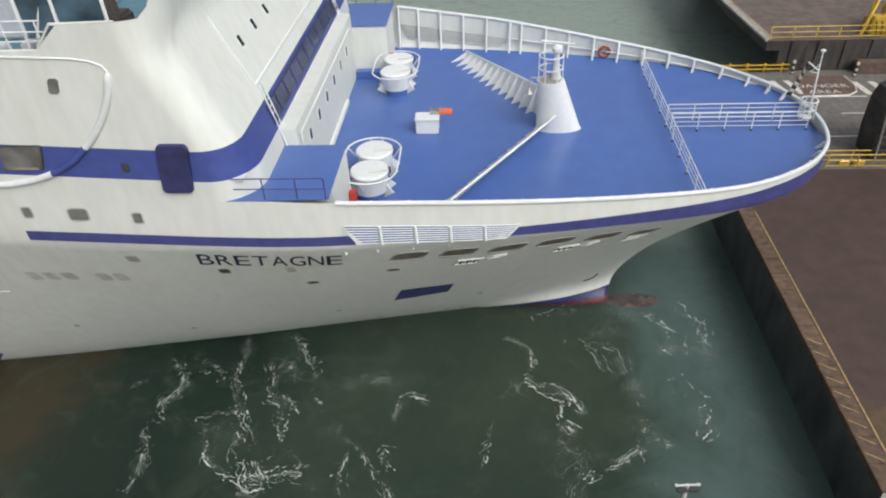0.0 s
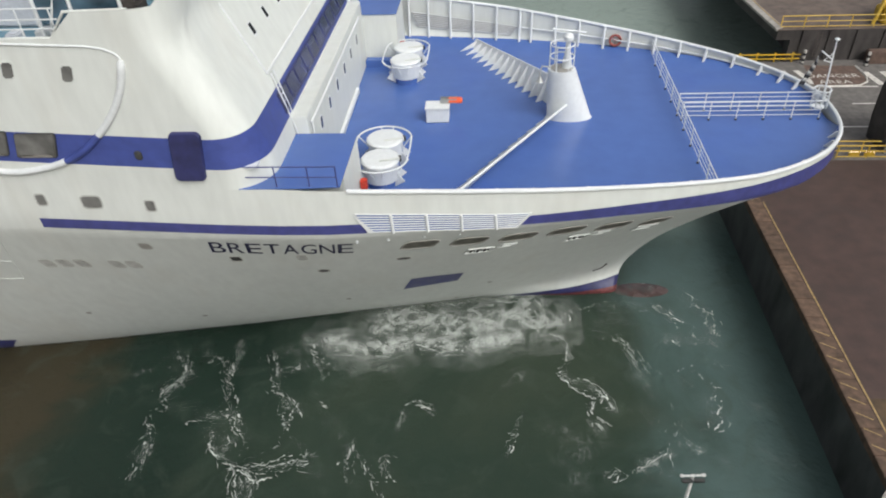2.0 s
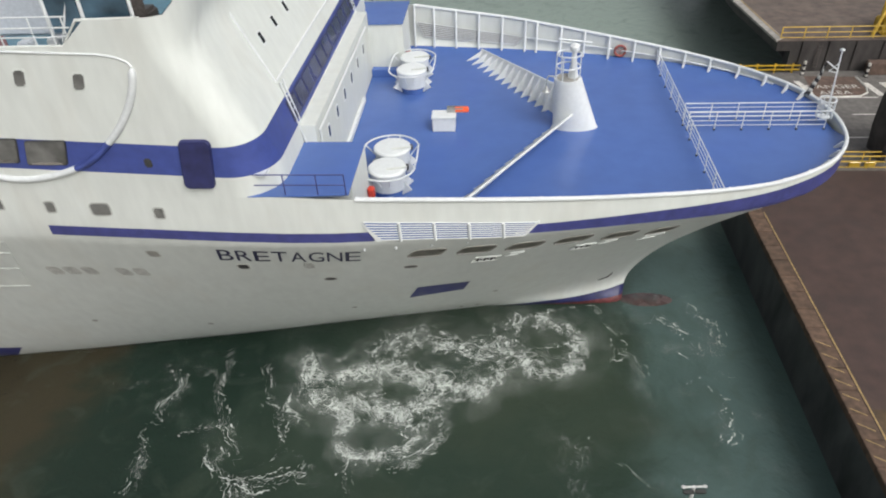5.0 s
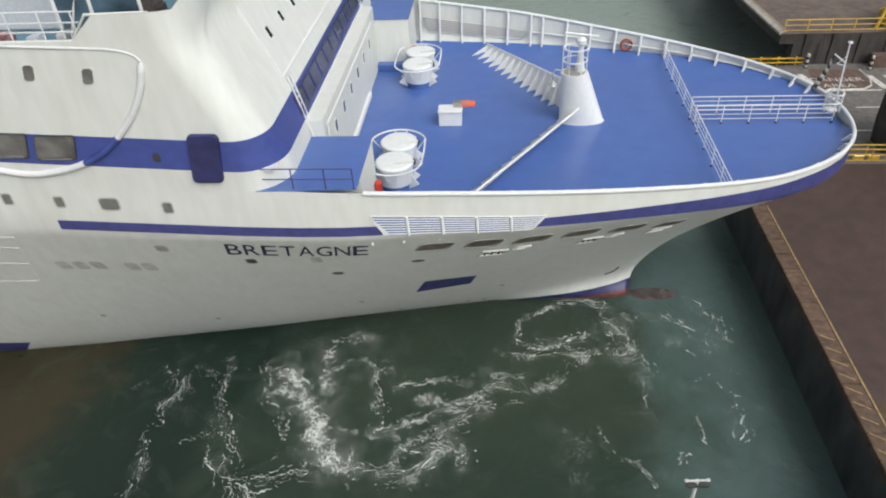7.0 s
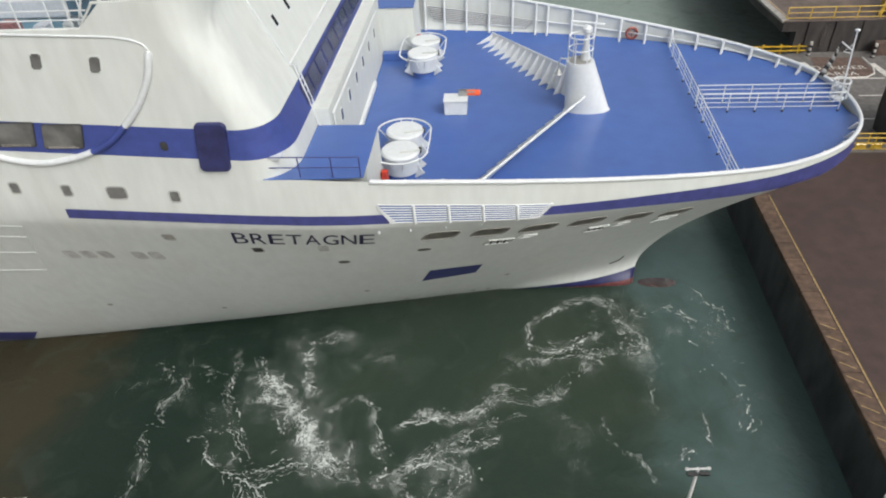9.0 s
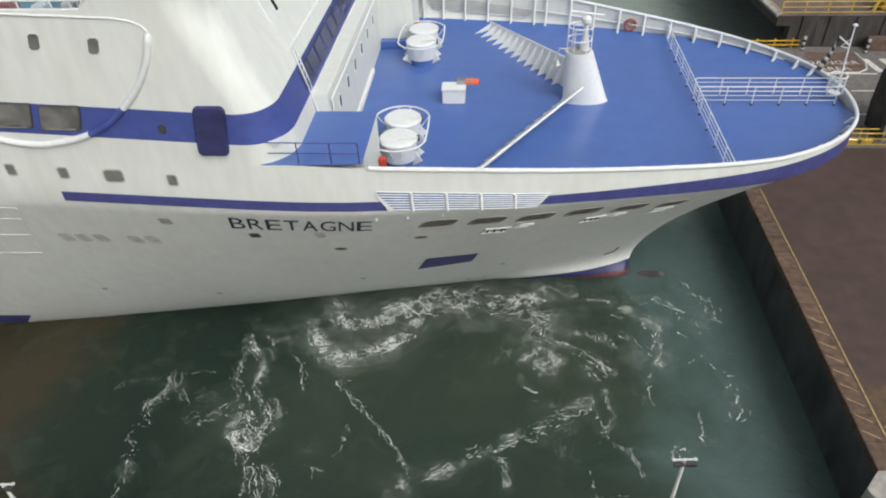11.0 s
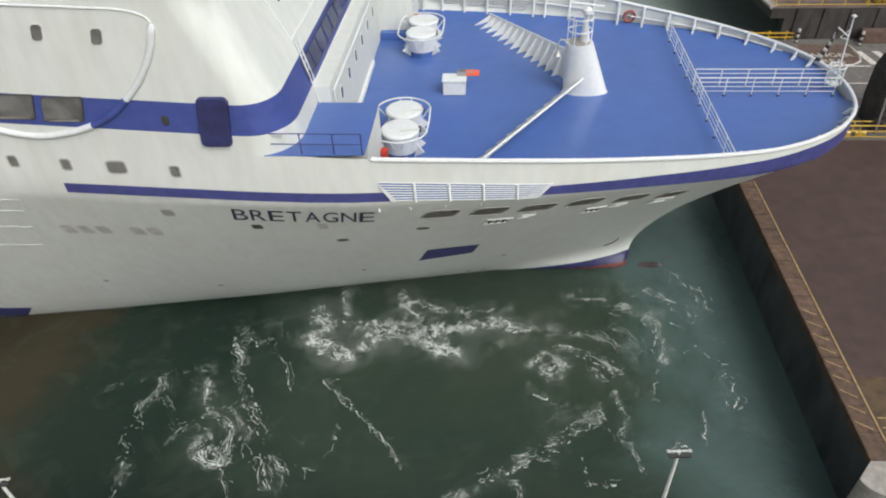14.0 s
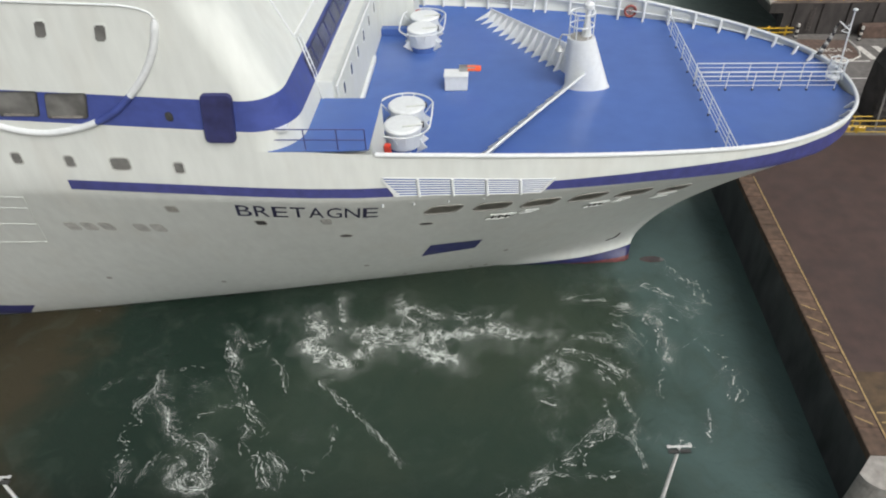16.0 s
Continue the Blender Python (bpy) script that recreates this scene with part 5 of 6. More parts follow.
raft(foam("curl of white wash drifting astern", CHURN, 0.45, (
           ([(0.1, -0.3), (-0.4, -1.0), (0.0, -1.9), (1.0, -2.1), (1.2, -1.3), (0.4, -0.9), (0.2, -1.4)], 0.3, 1.25),
           ([(0.8, -2.1), (1.4, -3.4), (1.8, -4.6)], 0.12, 0.9),
           ([(-0.4, 4.6), (-0.2, 2.0), (0.8, 0.9), (1.5, -0.6), (1.2, -1.5)], 0.36, 0.85),
           ([(0.4, 2.5), (1.5, 0.9), (2.2, -0.5), (1.7, -1.3)], 0.14, 0.8),
           ([(-2.2, -0.2), (-1.1, 0.2), (0.2, 0.2)], 0.12, 0.6))),
     (0, -13.33, -13.16, -0.32, -12), (9.3, -13.33, -13.16, -0.32, -12), (10.2, -13.7, -13.48, -0.06, -9), (11.5, -14.31, -13.51, 0, -5), (12.5, -14.82, -14.24, 0, 0), (14.2, -15.7, -15.27, 0, 12), (15, -16.04, -16.02, 0, 18), (16, -16.51, -17.08, 0, 24))
raft(foam("thin foam line trailing across the water", LACE, 0.8, (
           ([(0.6, 4.6), (0.9, 2.5), (0.2, 1.6), (0.6, 0.4), (0.1, -0.7), (0.8, -1.9), (0.7, -3.3), (0.4, -4.6)], 0.26, 1),
           ([(-3.3, 2.5), (-0.1, 3.5), (3.3, 3.9)], 0.12, 0.5))),
     (0, -20.08, -12.0, 0.01, 0), (4, -20.48, -12.24, 0.01, 0), (9, -20.35, -13.56, 0.01, 0), (12.5, -20.05, -14.91, 0.01, 3), (16, -20.19, -15.01, 0.01, 5))
raft(foam("ragged foam streak trailing across the water", LACE, 0.75, (
           ([(-0.7, 5.7), (-0.5, 3.7), (-0.8, 2.5), (0.1, 1.0), (1.1, -0.7), (1.8, -2.4)], 0.28, 0.75),
           ([(0.5, -1.7), (1.1, -3.1), (2.1, -4.2), (2.3, -5.7)], 0.36, 0.75),
           ([(2.2, -3.5), (2.9, -4.5), (2.8, -5.7)], 0.3, 0.8),
           ([(-2.9, -0.7), (-0.8, -0.1), (0.4, 0.4)], 0.2, 0.5))),
     (0, -15.39, -11.05, 0.01, 0), (2.5, -16.12, -12.26, 0.01, 0), (4, -16.38, -12.14, 0.01, 2), (9, -15.74, -13.62, 0.0, 3), (12.5, -14.15, -13.16, 0.01, 5), (16, -14.47, -13.32, 0.01, 8))
raft(foam("crooked foam threads on green water", LACE, 0.5, (
           ([(-1.9, -1.6), (-1.2, -2.8), (0.4, -3.9), (2.2, -3.7), (4.1, -3.2)], 0.14, 1),
           ([(0.6, -3.5), (2.1, -2.3), (1.8, 0.1), (0.9, 2.2), (-0.1, 4.4)], 0.13, 0.9),
           ([(2.4, -2.0), (4.4, -2.8)], 0.1, 0.7),
           ([(6.1, -1.7), (6.0, -3.4), (6.5, -4.2)], 0.12, 0.8),
           ([(-5.8, -1.7), (-4.9, -3.5), (-5.0, -4.4)], 0.16, 0.7),
           ([(-6.5, 4.3), (-5.1, 2.5)], 0.2, 0.6),
           ([(-4.2, 4.3), (-2.9, 3.4), (-2.9, 2.3)], 0.15, 0.7))),
     (0, -14.25, -11.68, -0.02, -3), (2.5, -14.35, -11.88, 0.01, -1), (4, -14.45, -11.98, 0.01, 0), (7, -14.65, -12.38, 0.01, 2), (10, -14.85, -12.78, -0.1, 4), (11, -14.85, -12.78, -0.32, 4))
raft(foam("crooked foam threads on green water", LACE, 0.5, (
           ([(-3.4, 0.9), (-0.8, -1.6), (0.9, -3.3), (1.7, -4.8)], 0.12, 0.95),
           ([(-7.0, 4.0), (-5.7, 1.7), (-5.2, 0.0)], 0.14, 0.8),
           ([(-9.7, 5.8), (-8.0, 3.9), (-6.8, 4.0)], 0.26, 0.7),
           ([(-2.2, -2.3), (-2.3, -3.9)], 0.1, 0.7),
           ([(-4.0, -4.5), (-3.0, -4.9)], 0.14, 0.6),
           ([(-12.4, 1.9), (-12.5, 0.2), (-11.3, -2.1), (-10.4, -2.3)], 0.14, 0.6),
           ([(-9.3, 5.8), (-9.1, 3.9), (-8.1, 2.1)], 0.3, 0.7),
           ([(10.7, -4.0), (11.1, -5.3), (12.5, -5.8)], 0.1, 0.7))),
     (0, -5.99, -11.74, -0.32, -3), (8.8, -5.99, -11.74, -0.32, -3), (9.8, -5.99, -11.84, -0.03, -2), (12.5, -6.19, -12.14, 0.01, 0), (14, -6.39, -12.24, 0.01, 2), (16, -6.59, -12.44, 0.01, 4))
raft(foam("lacy foam threads on green water", LACE, 0.6, (
           ([(-3.3, 3.5), (-2.1, 1.7), (-2.0, -0.4), (-0.3, -1.0), (0.7, -2.2)], 0.24, 1),
           ([(-0.3, -1.0), (-0.7, -2.7), (0.0, -3.9)], 0.26, 0.8),
           ([(0.6, 4.2), (1.7, 2.1), (2.7, 0.3)], 0.16, 0.8),
           ([(3.7, -1.5), (4.1, -3.6), (5.0, -4.4)], 0.3, 0.8),
           ([(3.9, -3.9), (2.3, -5.6), (-0.0, -6.6)], 0.26, 0.8),
           ([(-4.5, -3.4), (-4.7, -5.0), (-5.0, -6.1)], 0.08, 0.9),
           ([(-3.4, 6.6), (-1.5, 5.7), (0.7, 6.3)], 0.2, 0.5))),
     (0, 4.23, -8.52, 0.01, 0), (1.5, 5.53, -8.94, 0.01, -4), (2.5, 6.12, -9.05, 0.01, -7), (4, 7.06, -9.73, 0.01, -10), (5.6, 7.46, -11.48, -0.32, -14))
raft(foam("lacy foam threads on green water", LACE, 0.6, (
           ([(-3.0, 0.2), (-2.2, -1.4), (-1.1, -2.3), (-0.2, -3.5)], 0.12, 0.9),
           ([(-0.1, 3.5), (-0.2, 1.4), (0.1, 1.0)], 0.16, 0.8),
           ([(2.6, 1.1), (3.0, -1.1)], 0.2, 0.5),
           ([(1.6, -1.1), (1.0, -2.2)], 0.3, 0.5))),
     (0, 7.25, -11.84, -0.32, 6), (4.4, 7.25, -11.84, -0.32, 6), (5.6, 7.65, -12.24, -0.02, 3), (7, 7.85, -12.44, 0.01, 0), (9, 7.95, -12.84, 0.01, -4), (12, 8.35, -13.24, 0.0, -10), (16, 8.85, -13.44, 0.0, -14))
raft(foam("thin crooked foam threads on green water", LACE, 0.6, (
           ([(-0.3, -1.4), (1.6, -3.0), (2.8, -4.7), (3.5, -5.7)], 0.16, 1),
           ([(2.8, -2.6), (3.2, -4.4)], 0.1, 0.8),
           ([(2.9, -1.2), (3.7, 0.8), (4.9, 0.6)], 0.22, 0.75),
           ([(-4.0, 5.7), (-2.5, 3.7), (-2.0, 2.3)], 0.26, 0.7),
           ([(-3.7, 0.6), (-2.3, -0.5)], 0.2, 0.7),
           ([(-2.2, 0.9), (-1.1, 0.0)], 0.25, 0.6),
           ([(-4.9, 2.7), (-3.5, 2.9)], 0.2, 0.5))),
     (0, -9.03, -10.7, 0.01, 0), (2.5, -8.94, -12.02, 0.01, -4), (4, -8.98, -12.26, -0.02, -6), (5.5, -9.16, -13.2, -0.32, -8))
raft(foam("scattered foam flecks on grey-green water", LACE, 0.9, (
           ([(-1.3, 4.8), (0.2, 4.1), (1.3, 3.0), (1.5, 0.8)], 0.5, 0.72),
           ([(2.3, 5.5), (3.3, 3.3), (3.1, 1.8)], 0.6, 0.5),
           ([(-0.5, 0.3), (0.9, -1.0), (2.7, -1.9)], 0.7, 0.42),
           ([(-3.3, 2.2), (-2.0, -0.6)], 0.4, 0.45),
           ([(1.9, -2.3), (0.9, -5.5)], 0.7, 0.35))),
     (0, 9.8, -7.06, 0.01, 0), (4, 10.2, -7.16, 0.01, 3), (9, 10.7, -7.66, 0.01, 8), (16, 10.7, -7.36, 0.01, 14))
raft(strewn("thin foam washing along the hull", LACE, 13.0, 1.0, lambda u, v: 0.05 + 0.6 * noise.noise((u * 9, v * 2, 14.0))),
     (0, -21.5, -7.2, 0.0, -10), (16.0, -20.0, -6.6, 0.0, -10))
raft(strewn("fine foam threads scattered over the harbour basin", LACE, 17.5, 7.6, lambda u, v: -0.05 + 0.62 * noise.noise((u * 5.2, v * 2.4, 41.0)) + 0.25 * noise.noise((u * 14, v * 7, 3.0))),
     (0, -4.5, -10.0, 0.006, 0), (16.0, -5.3, -9.3, 0.006, 2))
raft(strewn("fine foam threads beside the quay wall", LACE, 4.6, 8.0, lambda u, v: 0.05 + 0.6 * noise.noise((u * 2.6, v * 4.4, 71.0))),
     (0, 10.6, -8.5, 0.004, 6), (16.0, 10.4, -8.0, 0.004, 8))


# ---- quay
def text_plate(body, x, y, z, size, mat, parent, squeeze=1.0):
    cu = bpy.data.curves.new("marking", "FONT")
    cu.body, cu.size, cu.align_x = body, size, "CENTER"
    tmp = new("marking", cu)
    me = bpy.data.meshes.new_from_object(tmp.evaluated_get(bpy.context.evaluated_depsgraph_get()))
    bpy.data.objects.remove(tmp)
    bpy.data.curves.remove(cu)
    me.materials.append(mat)
    ob = new("lettering", me)
    ob.parent = parent
    ob.matrix_basis = pose(x, y, z) @ Matrix.Diagonal((squeeze, 1, 1, 1))
    return ob


Q = 4.03
bm = B()
pts = [(17.66, 9.0), (120, 9.0), (120, -18.6), (17.66, -18.6)]
prism(bm, pts, -4, Q - 0.05)
quay = tagged(part("quay", bm, WALL), "quay with brown stained asphalt and dark wet wall", "quay", kind="structure")
bm = B()
prism(bm, pts, Q - 0.049, Q)
part("paving", bm, QUAY, quay)
bm = B()
box(bm, (16.75, -18.3, -4), (17.66, 27.0, Q - 0.42))
part("quay_face", bm, WALL, quay)
for k in range(30):
    y = -18.2 + 1.5 * k
    bm = B()
    box(bm, (16.66, y + 0.006, Q - 0.42), (17.655, y + 1.494, Q + 0.01 + 0.006 * (k * 7 % 3)), 0.03)
    part("coping_stone", bm, COPE, quay)
bm = B()
n = 14
outline = [(17.66 - 0.02, -18.2), (16.66, -18.2), (16.2, -18.7)] + [(17.3 - 1.45 * math.cos(radians(a)), -19.1 - 0.9 * math.sin(radians(a))) for a in range(0, 91, 9)] + [(40, -20.0), (40, -18.3), (17.64, -18.61)]
prism(bm, outline, -4, Q + 0.012)
part("quay_nose", bm, CONC, quay, "pale rounded concrete quay corner")
bm = B()
sheet(bm, [[(17.70 + 0.05 * math.sin(i * 1.7) * 0.2, -18 + 0.9 * i, Q + 0.004) for i in range(25)], [(17.79, -18 + 0.9 * i, Q + 0.004) for i in range(25)]])
part("edge_line", bm, YLINE, quay, "worn yellow painted edge line")
for k in range(9):
    y = -16.6 + 0.92 * k
    bm = B()
    sheet(bm, [[(16.78, y + 0.45, Q + 0.03), (17.45, y + 0.02, Q + 0.03)], [(16.78, y + 0.53, Q + 0.03), (17.45, y + 0.10, Q + 0.03)]])
    part("hatch_mark", bm, YLINE, quay)
PATCH = material("ochre_worn_paving", (0.095, 0.062, 0.032), 0.75, vary=0.25, grain=1.5, stain=0.5, stain_size=0.5, stain_colour=(0.055, 0.04, 0.03), bump=0.3)
bm = B()
prism(bm, [(17.84, -18.55), (30, -18.55), (30, -13.4), (17.84, -13.4)], Q + 0.001, Q + 0.006)
part("worn_patch", bm, PATCH, quay)
for k in range(4):
    bm = B()
    sheet(bm, [[(17.9, -15.9 - 0.55 * k, Q + 0.012), (22, -15.9 - 0.55 * k, Q + 0.012)], [(17.9, -15.82 - 0.55 * k, Q + 0.012), (22, -15.82 - 0.55 * k, Q + 0.012)]])
    part("hatch_mark", bm, YLINE, quay)

# ---- road and ramp beyond the bow
bm = B()
prism(bm, [(16.9, 9.01), (160, 9.01), (160, 27.0), (16.9, 27.0)], -4, Q - 0.01)
road = tagged(part("road", bm, ROAD), "grey asphalt harbour road with white markings", "road", kind="structure")


def mark(x0, y0, x1, y1, w, mat=LINE, lean=0.0):
    bm = B()
    sheet(bm, [[(x0, y0, Q - 0.005), (x1, y1, Q - 0.005)], [(x0 + lean, y0 + w, Q - 0.005), (x1 + lean, y1 + w, Q - 0.005)]])
    part("road_marking", bm, mat, road)


mark(29.2, 18.0, 33.5, 18.0, 0.14)
mark(35.5, 18.0, 41, 18.0, 0.14)
mark(26.5, 14.0, 29.8, 14.0, 0.16)
mark(26.0, 21.2, 32.6, 21.2, 0.18)
mark(31.0, 14.0, 45, 14.0, 0.16)
for x in (24.0, 25.3, 26.6):
    bm = B()
    sheet(bm, [[(x, 24.8, Q - 0.004), (x + 0.55, 24.8, Q - 0.004)], [(x + 0.55, 21.9, Q - 0.004), (x + 1.1, 21.9, Q - 0.004)]])
    part("crossing_bar", bm, LINE, road)
for k in range(6):
    x = 32.4 + 1.5 * k
    bm = B()
    sheet(bm, [[(x, 24.3, Q - 0.004), (x + 0.6, 24.3, Q - 0.004)], [(x + 0.4, 21.6, Q - 0.004), (x + 1.0, 21.6, Q - 0.004)]])
    part("crossing_bar", bm, LINE, road)
REDPAVE = material("faded_red_paving", (0.13, 0.085, 0.065), 0.8, vary=0.2, grain=2, stain=0.4, stain_size=0.8, stain_colour=(0.08, 0.06, 0.05))
bm = B()
prism(bm, [(27.4, 21.45), (31.5, 21.45), (32.2, 22.6), (32.3, 25.6), (27.9, 25.9)], Q - 0.009, Q - 0.003)
part("red_paving", bm, REDPAVE, road)
text_plate("DANGER", 29.6, 23.2, Q + 0.002, 1.0, LINE, road, 1.15)
text_plate("AREA", 29.4, 21.95, Q + 0.002, 1.0, LINE, road, 1.15)
part("kerb_line", tube(B(), [(32.4, 25.6, Q), (32.5, 23.5, Q), (32.1, 22.2, Q), (31.2, 21.5, Q), (28, 21.4, Q)], 0.08, 6), LINE, road)
for k in range(2):
    text = [(28.2 + 1.3 * k, 12.2), (28.9 + 1.3 * k, 12.4)]
    for j in range(3):
        mark(text[0][0] + 0.3 * j, 11.8, text[0][0] + 0.3 * j + 0.18, 11.8, 0.9)


def yellow_fence(name, pts, z, h, label, spacing=1.9, r=0.05):
    th = thing(name, label, "railing")
    pts = [Vector((*p, z)) for p in pts]
    for f in (1.0, 0.55, 0.12):
        part("bar", tube(B(), [p + Vector((0, 0, h * f)) for p in pts], r if f == 1.0 else r * 0.8, 6), YELLOW, th)
    for a, b in zip(pts, pts[1:]):
        n = max(1, round((b - a).length / spacing))
        for i in range(n + 1):
            p = a + (b - a) * i / n
            part("post", tube(B(), [p, p + Vector((0, 0, h))], r, 6), YELLOW, th)
    return th


yellow_fence("yellow_railing", [(24.6, 9.3), (48, 9.0)], Q, 1.05, "yellow steel railing beside the quay road", 2.2)
yellow_fence("yellow_railing", [(24.6, 10.2), (48, 9.9)], Q, 0.9, "yellow steel railing beside the quay road", 2.2)
for x in (25.6, 26.7):
    th = thing("barrier_lamp", "low white glowing strip lamp on the yellow railing", "lamp", "strip lamps")
    bm = B()
    box(bm, (x, 9.55, Q), (x + 0.78, 9.68, Q + 0.34), 0.03)
    part("housing", bm, YELLOW, th)
    bm = B()
    box(bm, (x + 0.06, 9.57, Q + 0.34), (x + 0.72, 9.66, Q + 0.38), 0.01)
    part("diffuser", bm, GLOW, th)
th = thing("yellow_barrier", "low yellow crash barrier at the road edge", "barrier")
for z in (0.35, 0.75):
    bm = B()
    box(bm, (18.5, 26.55, Q + z - 0.06), (27.7, 26.7, Q + z + 0.06), 0.03)
    part("beam", bm, YELLOW, th)
for k in range(6):
    bm = B()
    box(bm, (19 + 1.6 * k, 26.7, Q - 0.01), (19.15 + 1.6 * k, 26.85, Q + 0.9), 0.02)
    part("post", bm, YELLOW, th)


def bollard(x, y):
    th = thing("striped_bollard", "black and white striped road bollard", "bollard", "striped bollards", pose(x, y, Q - 0.01))
    for k in range(5):
        bm = B()
        lathe(bm, [(0.13, 0.26 * k), (0.13, 0.26 * k + 0.255)], 14)
        part("band", bm, BLACK if k % 2 else LINE, th, smooth=40)
    bm = B()
    lathe(bm, [(0.2, -0.005), (0.2, 0.05), (0.14, 0.07)], 14)
    part("base", bm, BLACK, th)


bollard(27.9, 26.3)
bollard(33.3, 25.6)

# raised ramp deck with its yellow railing
RAMPD = material("brown_ramp_deck", (0.14, 0.108, 0.09), 0.75, vary=0.2, grain=1.2, stain=0.5, stain_size=0.2, stain_colour=(0.09, 0.072, 0.062), bump=0.3)
RAMPW = material("dark_ramp_side", (0.052, 0.046, 0.043), 0.7, vary=0.3, grain=1.0, stretch=(1, 1, 0.4))
ramp = thing("ramp", "raised brown vehicle ramp with dark side plates", "ramp", kind="structure")
bm = B()
prism(bm, [(25.3, 27.1), (160, 27.1), (160, 75), (24.4, 75), (24.4, 38)], 6.0, 6.9)
part("ramp_slab", bm, RAMPW, ramp)
bm = B()
prism(bm, [(26.6, 27.1), (160, 27.1), (160, 75), (31.5, 75), (31.5, 40)], -4, 5.99)
part("ramp_body", bm, RAMPW, ramp)
bm = B()
prism(bm, [(25.25, 27.05), (160, 27.05), (160, 75), (24.35, 75), (24.35, 38)], 6.91, 6.98)
part("ramp_deck", bm, RAMPD, ramp)
bm = B()
prism(bm, [(25.1, 27.0), (25.9, 27.6), (25.1, 38), (25.1, 75), (24.2, 75), (24.2, 38)], 6.85, 7.06)
part("edge_kerb", bm, CONC, ramp)
part("edge_kerb", tube(B(), [(25.7, 27.9, 7.03), (25.0, 38, 7.03), (25.0, 60, 7.03)], 0.08, 6), YLINE, ramp)
for k in range(9):
    bm = B()
    box(bm, (27.5 + 2.4 * k, 26.98, 4.1), (27.62 + 2.4 * k, 27.1, 6.85), 0.02)
    part("side_rib", bm, RAMPW, ramp)
RUST = material("rusty_dark_steel", (0.09, 0.075, 0.065), 0.6, vary=0.2)
ladder = B()
for dx in (0, 0.35):
    tube(ladder, [(28.9 + dx, 26.9, 4.4), (28.9 + dx, 26.9, 6.7)], 0.03, 6)
for k in range(8):
    tube(ladder, [(28.9, 26.9, 4.5 + 0.28 * k), (29.25, 26.9, 4.5 + 0.28 * k)], 0.02, 6)
part("side_ladder", ladder, RUST, ramp)
yellow_fence("yellow_railing", [(25.6, 27.5), (48, 27.3)], 6.98, 1.1, "yellow steel railing along the ramp edge", 2.0, 0.05)

# yellow lifting gear on the ramp
gear = thing("lifting_gear", "yellow steel lifting gear with a lit work lamp on the ramp", "machine")
for lo, hi in (((34.6, 27.9, 6.98), (36.2, 29.0, 8.6)), ((36.3, 28.6, 6.98), (38.5, 30.4, 9.2)), ((35.0, 29.6, 6.98), (36.0, 30.6, 8.0))):
    bm = B()
    box(bm, lo, hi, 0.12)
    part("frame", bm, YELLOW, gear)
for a, b, r in (((33.9, 28.0, 6.98), (35.3, 29.2, 10.4), 0.16), ((35.4, 28.4, 8.4), (37.4, 28.2, 10.6), 0.12), ((36.8, 29.4, 9.0), (37.0, 29.6, 12.2), 0.1), ((35.2, 30.0, 8.0), (35.3, 30.2, 11.6), 0.08)):
    part("ram", tube(B(), [a, b], r, 10), YELLOW, gear)
for k in range(4):
    part("hose", tube(B(), [(34.8 + 0.5 * k, 28.0, 8.5), (35.0 + 0.5 * k, 27.8, 7.9), (35.1 + 0.5 * k, 27.75, 7.1)], 0.05, 6), BLACK, gear)
bm = B()
lathe(bm, [(0.28, 0), (0.32, 0.1), (0.2, 0.3)], 16, (36.4, 28.3, 9.3))
part("work_lamp", bm, GLOW, gear, "bright glowing white work lamp")

# dark fender tower and block beside the road
TYRE = material("weathered_black_rubber", (0.05, 0.045, 0.042), 0.75, vary=0.3, grain=1.5, stain=0.4, stain_size=0.6, stain_colour=(0.09, 0.08, 0.07), bump=0.4)
tower = thing("fender_tower", "tall black rubber-faced fender tower beside the road", "tower")
bm = B()
prof = [(28.1, 3.9), (27.9, 6.0), (27.9, 8.3), (28.2, 9.2), (29.2, 9.7), (33, 9.7), (33, 3.9)]
vs = [[bm.verts.new((x, y, z)) for x, z in prof] for y in (9.9 + 0.3, 12.6)]
bm.faces.new(vs[0])
bm.faces.new(vs[1])
for i in range(len(prof)):
    j = (i + 1) % len(prof)
    bm.faces.new((vs[0][i], vs[0][j], vs[1][j], vs[1][i]))
part("core", bm, TYRE, tower)
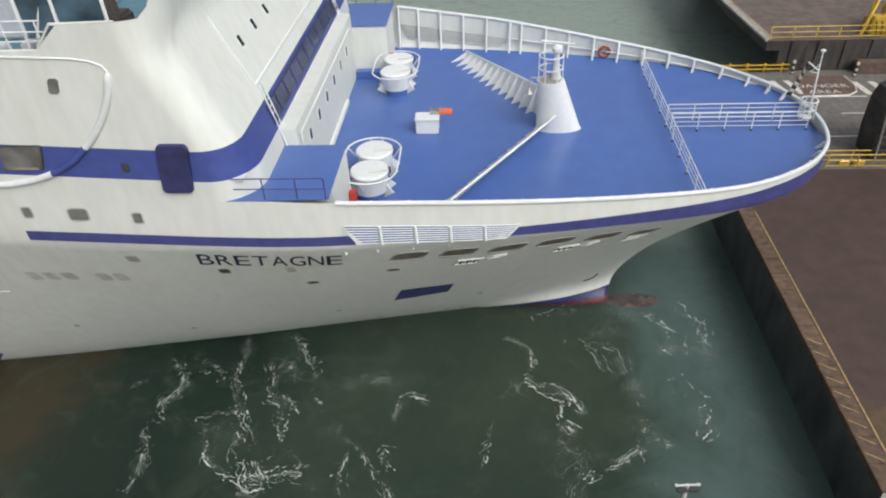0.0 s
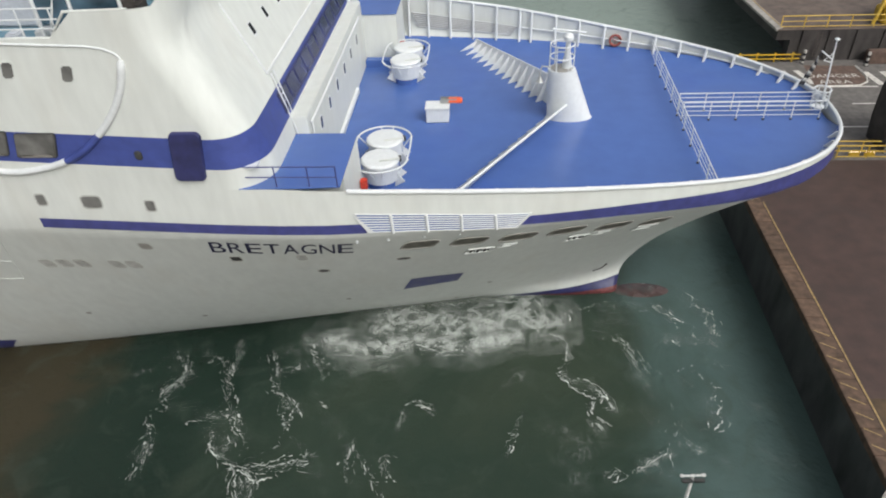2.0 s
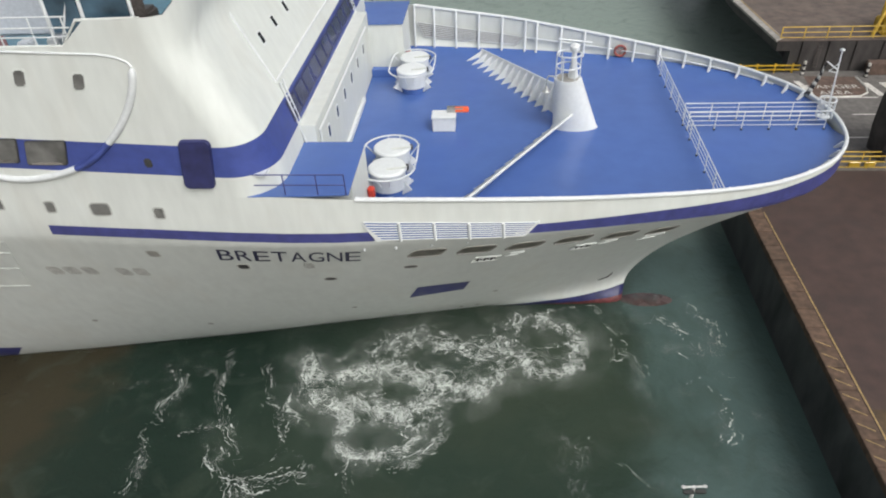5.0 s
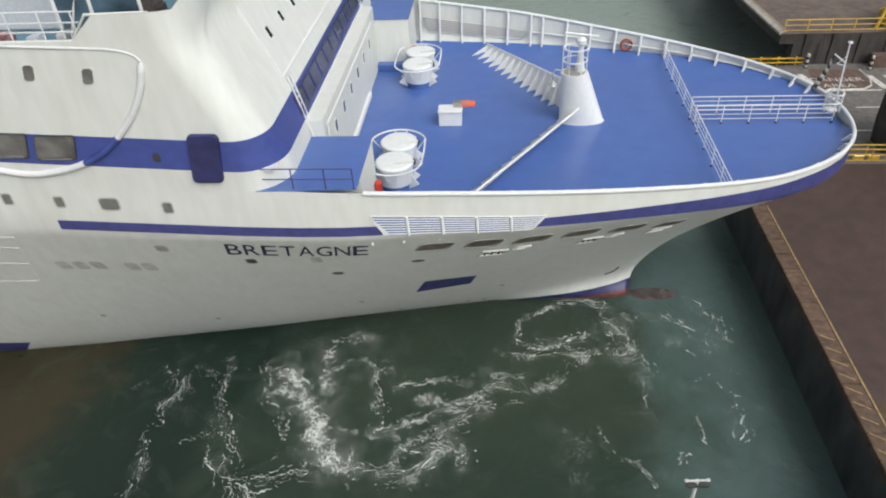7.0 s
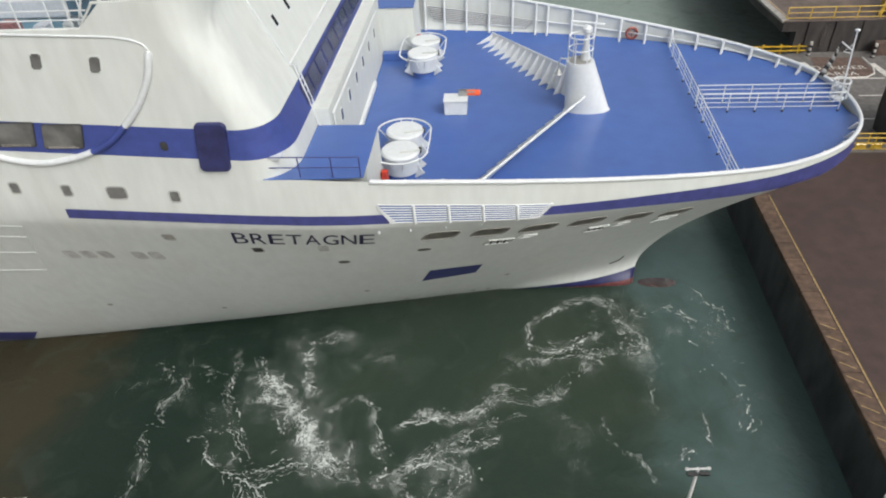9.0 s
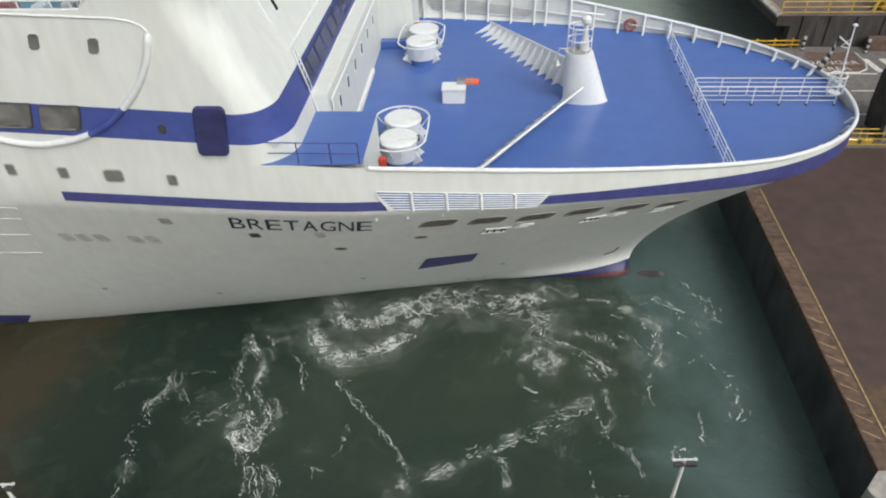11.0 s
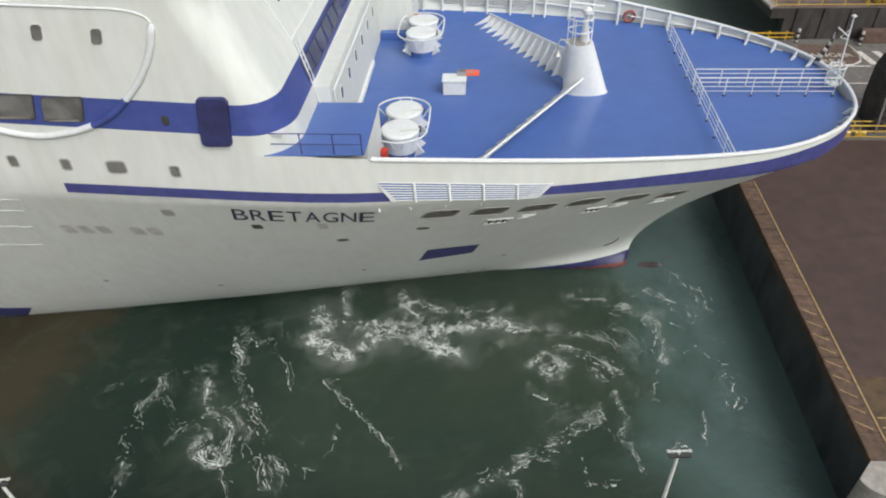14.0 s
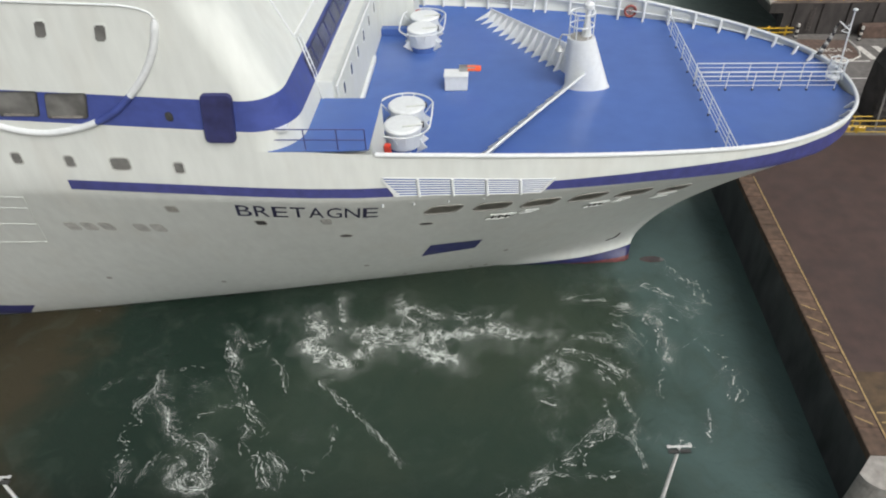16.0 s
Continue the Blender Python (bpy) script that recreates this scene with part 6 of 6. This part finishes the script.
for k in range(9):
    bm = B()
    z = 4.2 + 0.56 * k
    box(bm, (27.86 + 0.05 * (k % 3) + (0.25 if k == 8 else 0), 9.98, z), (33, 10.22, z + 0.34), 0.1)
    part("rubber_rib", bm, TYRE, tower)
for x in (28.3, 29.5, 30.7):
    part("stay", tube(B(), [(x, 9.9, Q), (x - 0.5, 9.9, 9.6)], 0.07, 6), STEEL, tower)
blk = thing("concrete_block", "pinkish weathered concrete block by the ramp foot", "block")
bm = B()
box(bm, (33.6, 25.9, Q - 0.01), (60, 26.9, Q + 1.1), 0.06)
part("body", bm, REDPAVE, blk)

# near quay with its lamp posts
bm = B()
prism(bm, [(-80, -22.0), (13.5, -22.0), (13.5, -80), (-80, -80)], -4, 4.0)
tagged(part("near_quay", bm, CONC), "pale concrete quay below the viewpoint", "quay", kind="structure")


def lamp_post(x, y, turn):
    th = thing("quay_lamp", "white twin-headed quay lamp on a slim pole", "street lamp", "quay lamps", pose(x, y, 3.99, 0, 0, turn))
    part("pole", tube(B(), [(0, 0, 0), (0, 0, 7.0)], [0.1, 0.055], 10), LAMPW, th)
    part("arm", tube(B(), [(-0.4, 0, 6.98), (0.4, 0, 6.98)], 0.035, 8), LAMPW, th)
    for s in (-1, 1):
        bm = B()
        box(bm, (s * 0.36 - 0.07, -0.06, 6.95), (s * 0.36 + 0.07, 0.06, 7.03), 0.03)
        part("lamp_head", bm, LAMPW, th)
        bm = B()
        box(bm, (s * 0.2 - 0.19, -0.2, 6.82), (s * 0.2 + 0.19, -0.02, 6.88), 0.03)
        part("lamp_glass", bm, DARK, th)


LAMPW = material("weathered_white_lamp_paint", (0.55, 0.56, 0.54), 0.5, vary=0.1)
lamp_post(6.12, -22.64, 4)
lamp_post(-16.9, -24.6, 4)


def motions():
    for ob in (ferry, chest, buoy):
        walk(ob, [(t, pose(x, y, 0, 0, 0, r) @ pose(0, -12, 12, -heel) @ pose(0, 12, -12)) for t, x, y, r, heel in DRIFT])
    for ob, rows in RAFTS:
        walk(ob, [(t, pose(x, y, z, 0, 0, r)) for t, x, y, z, r in rows])


motions()
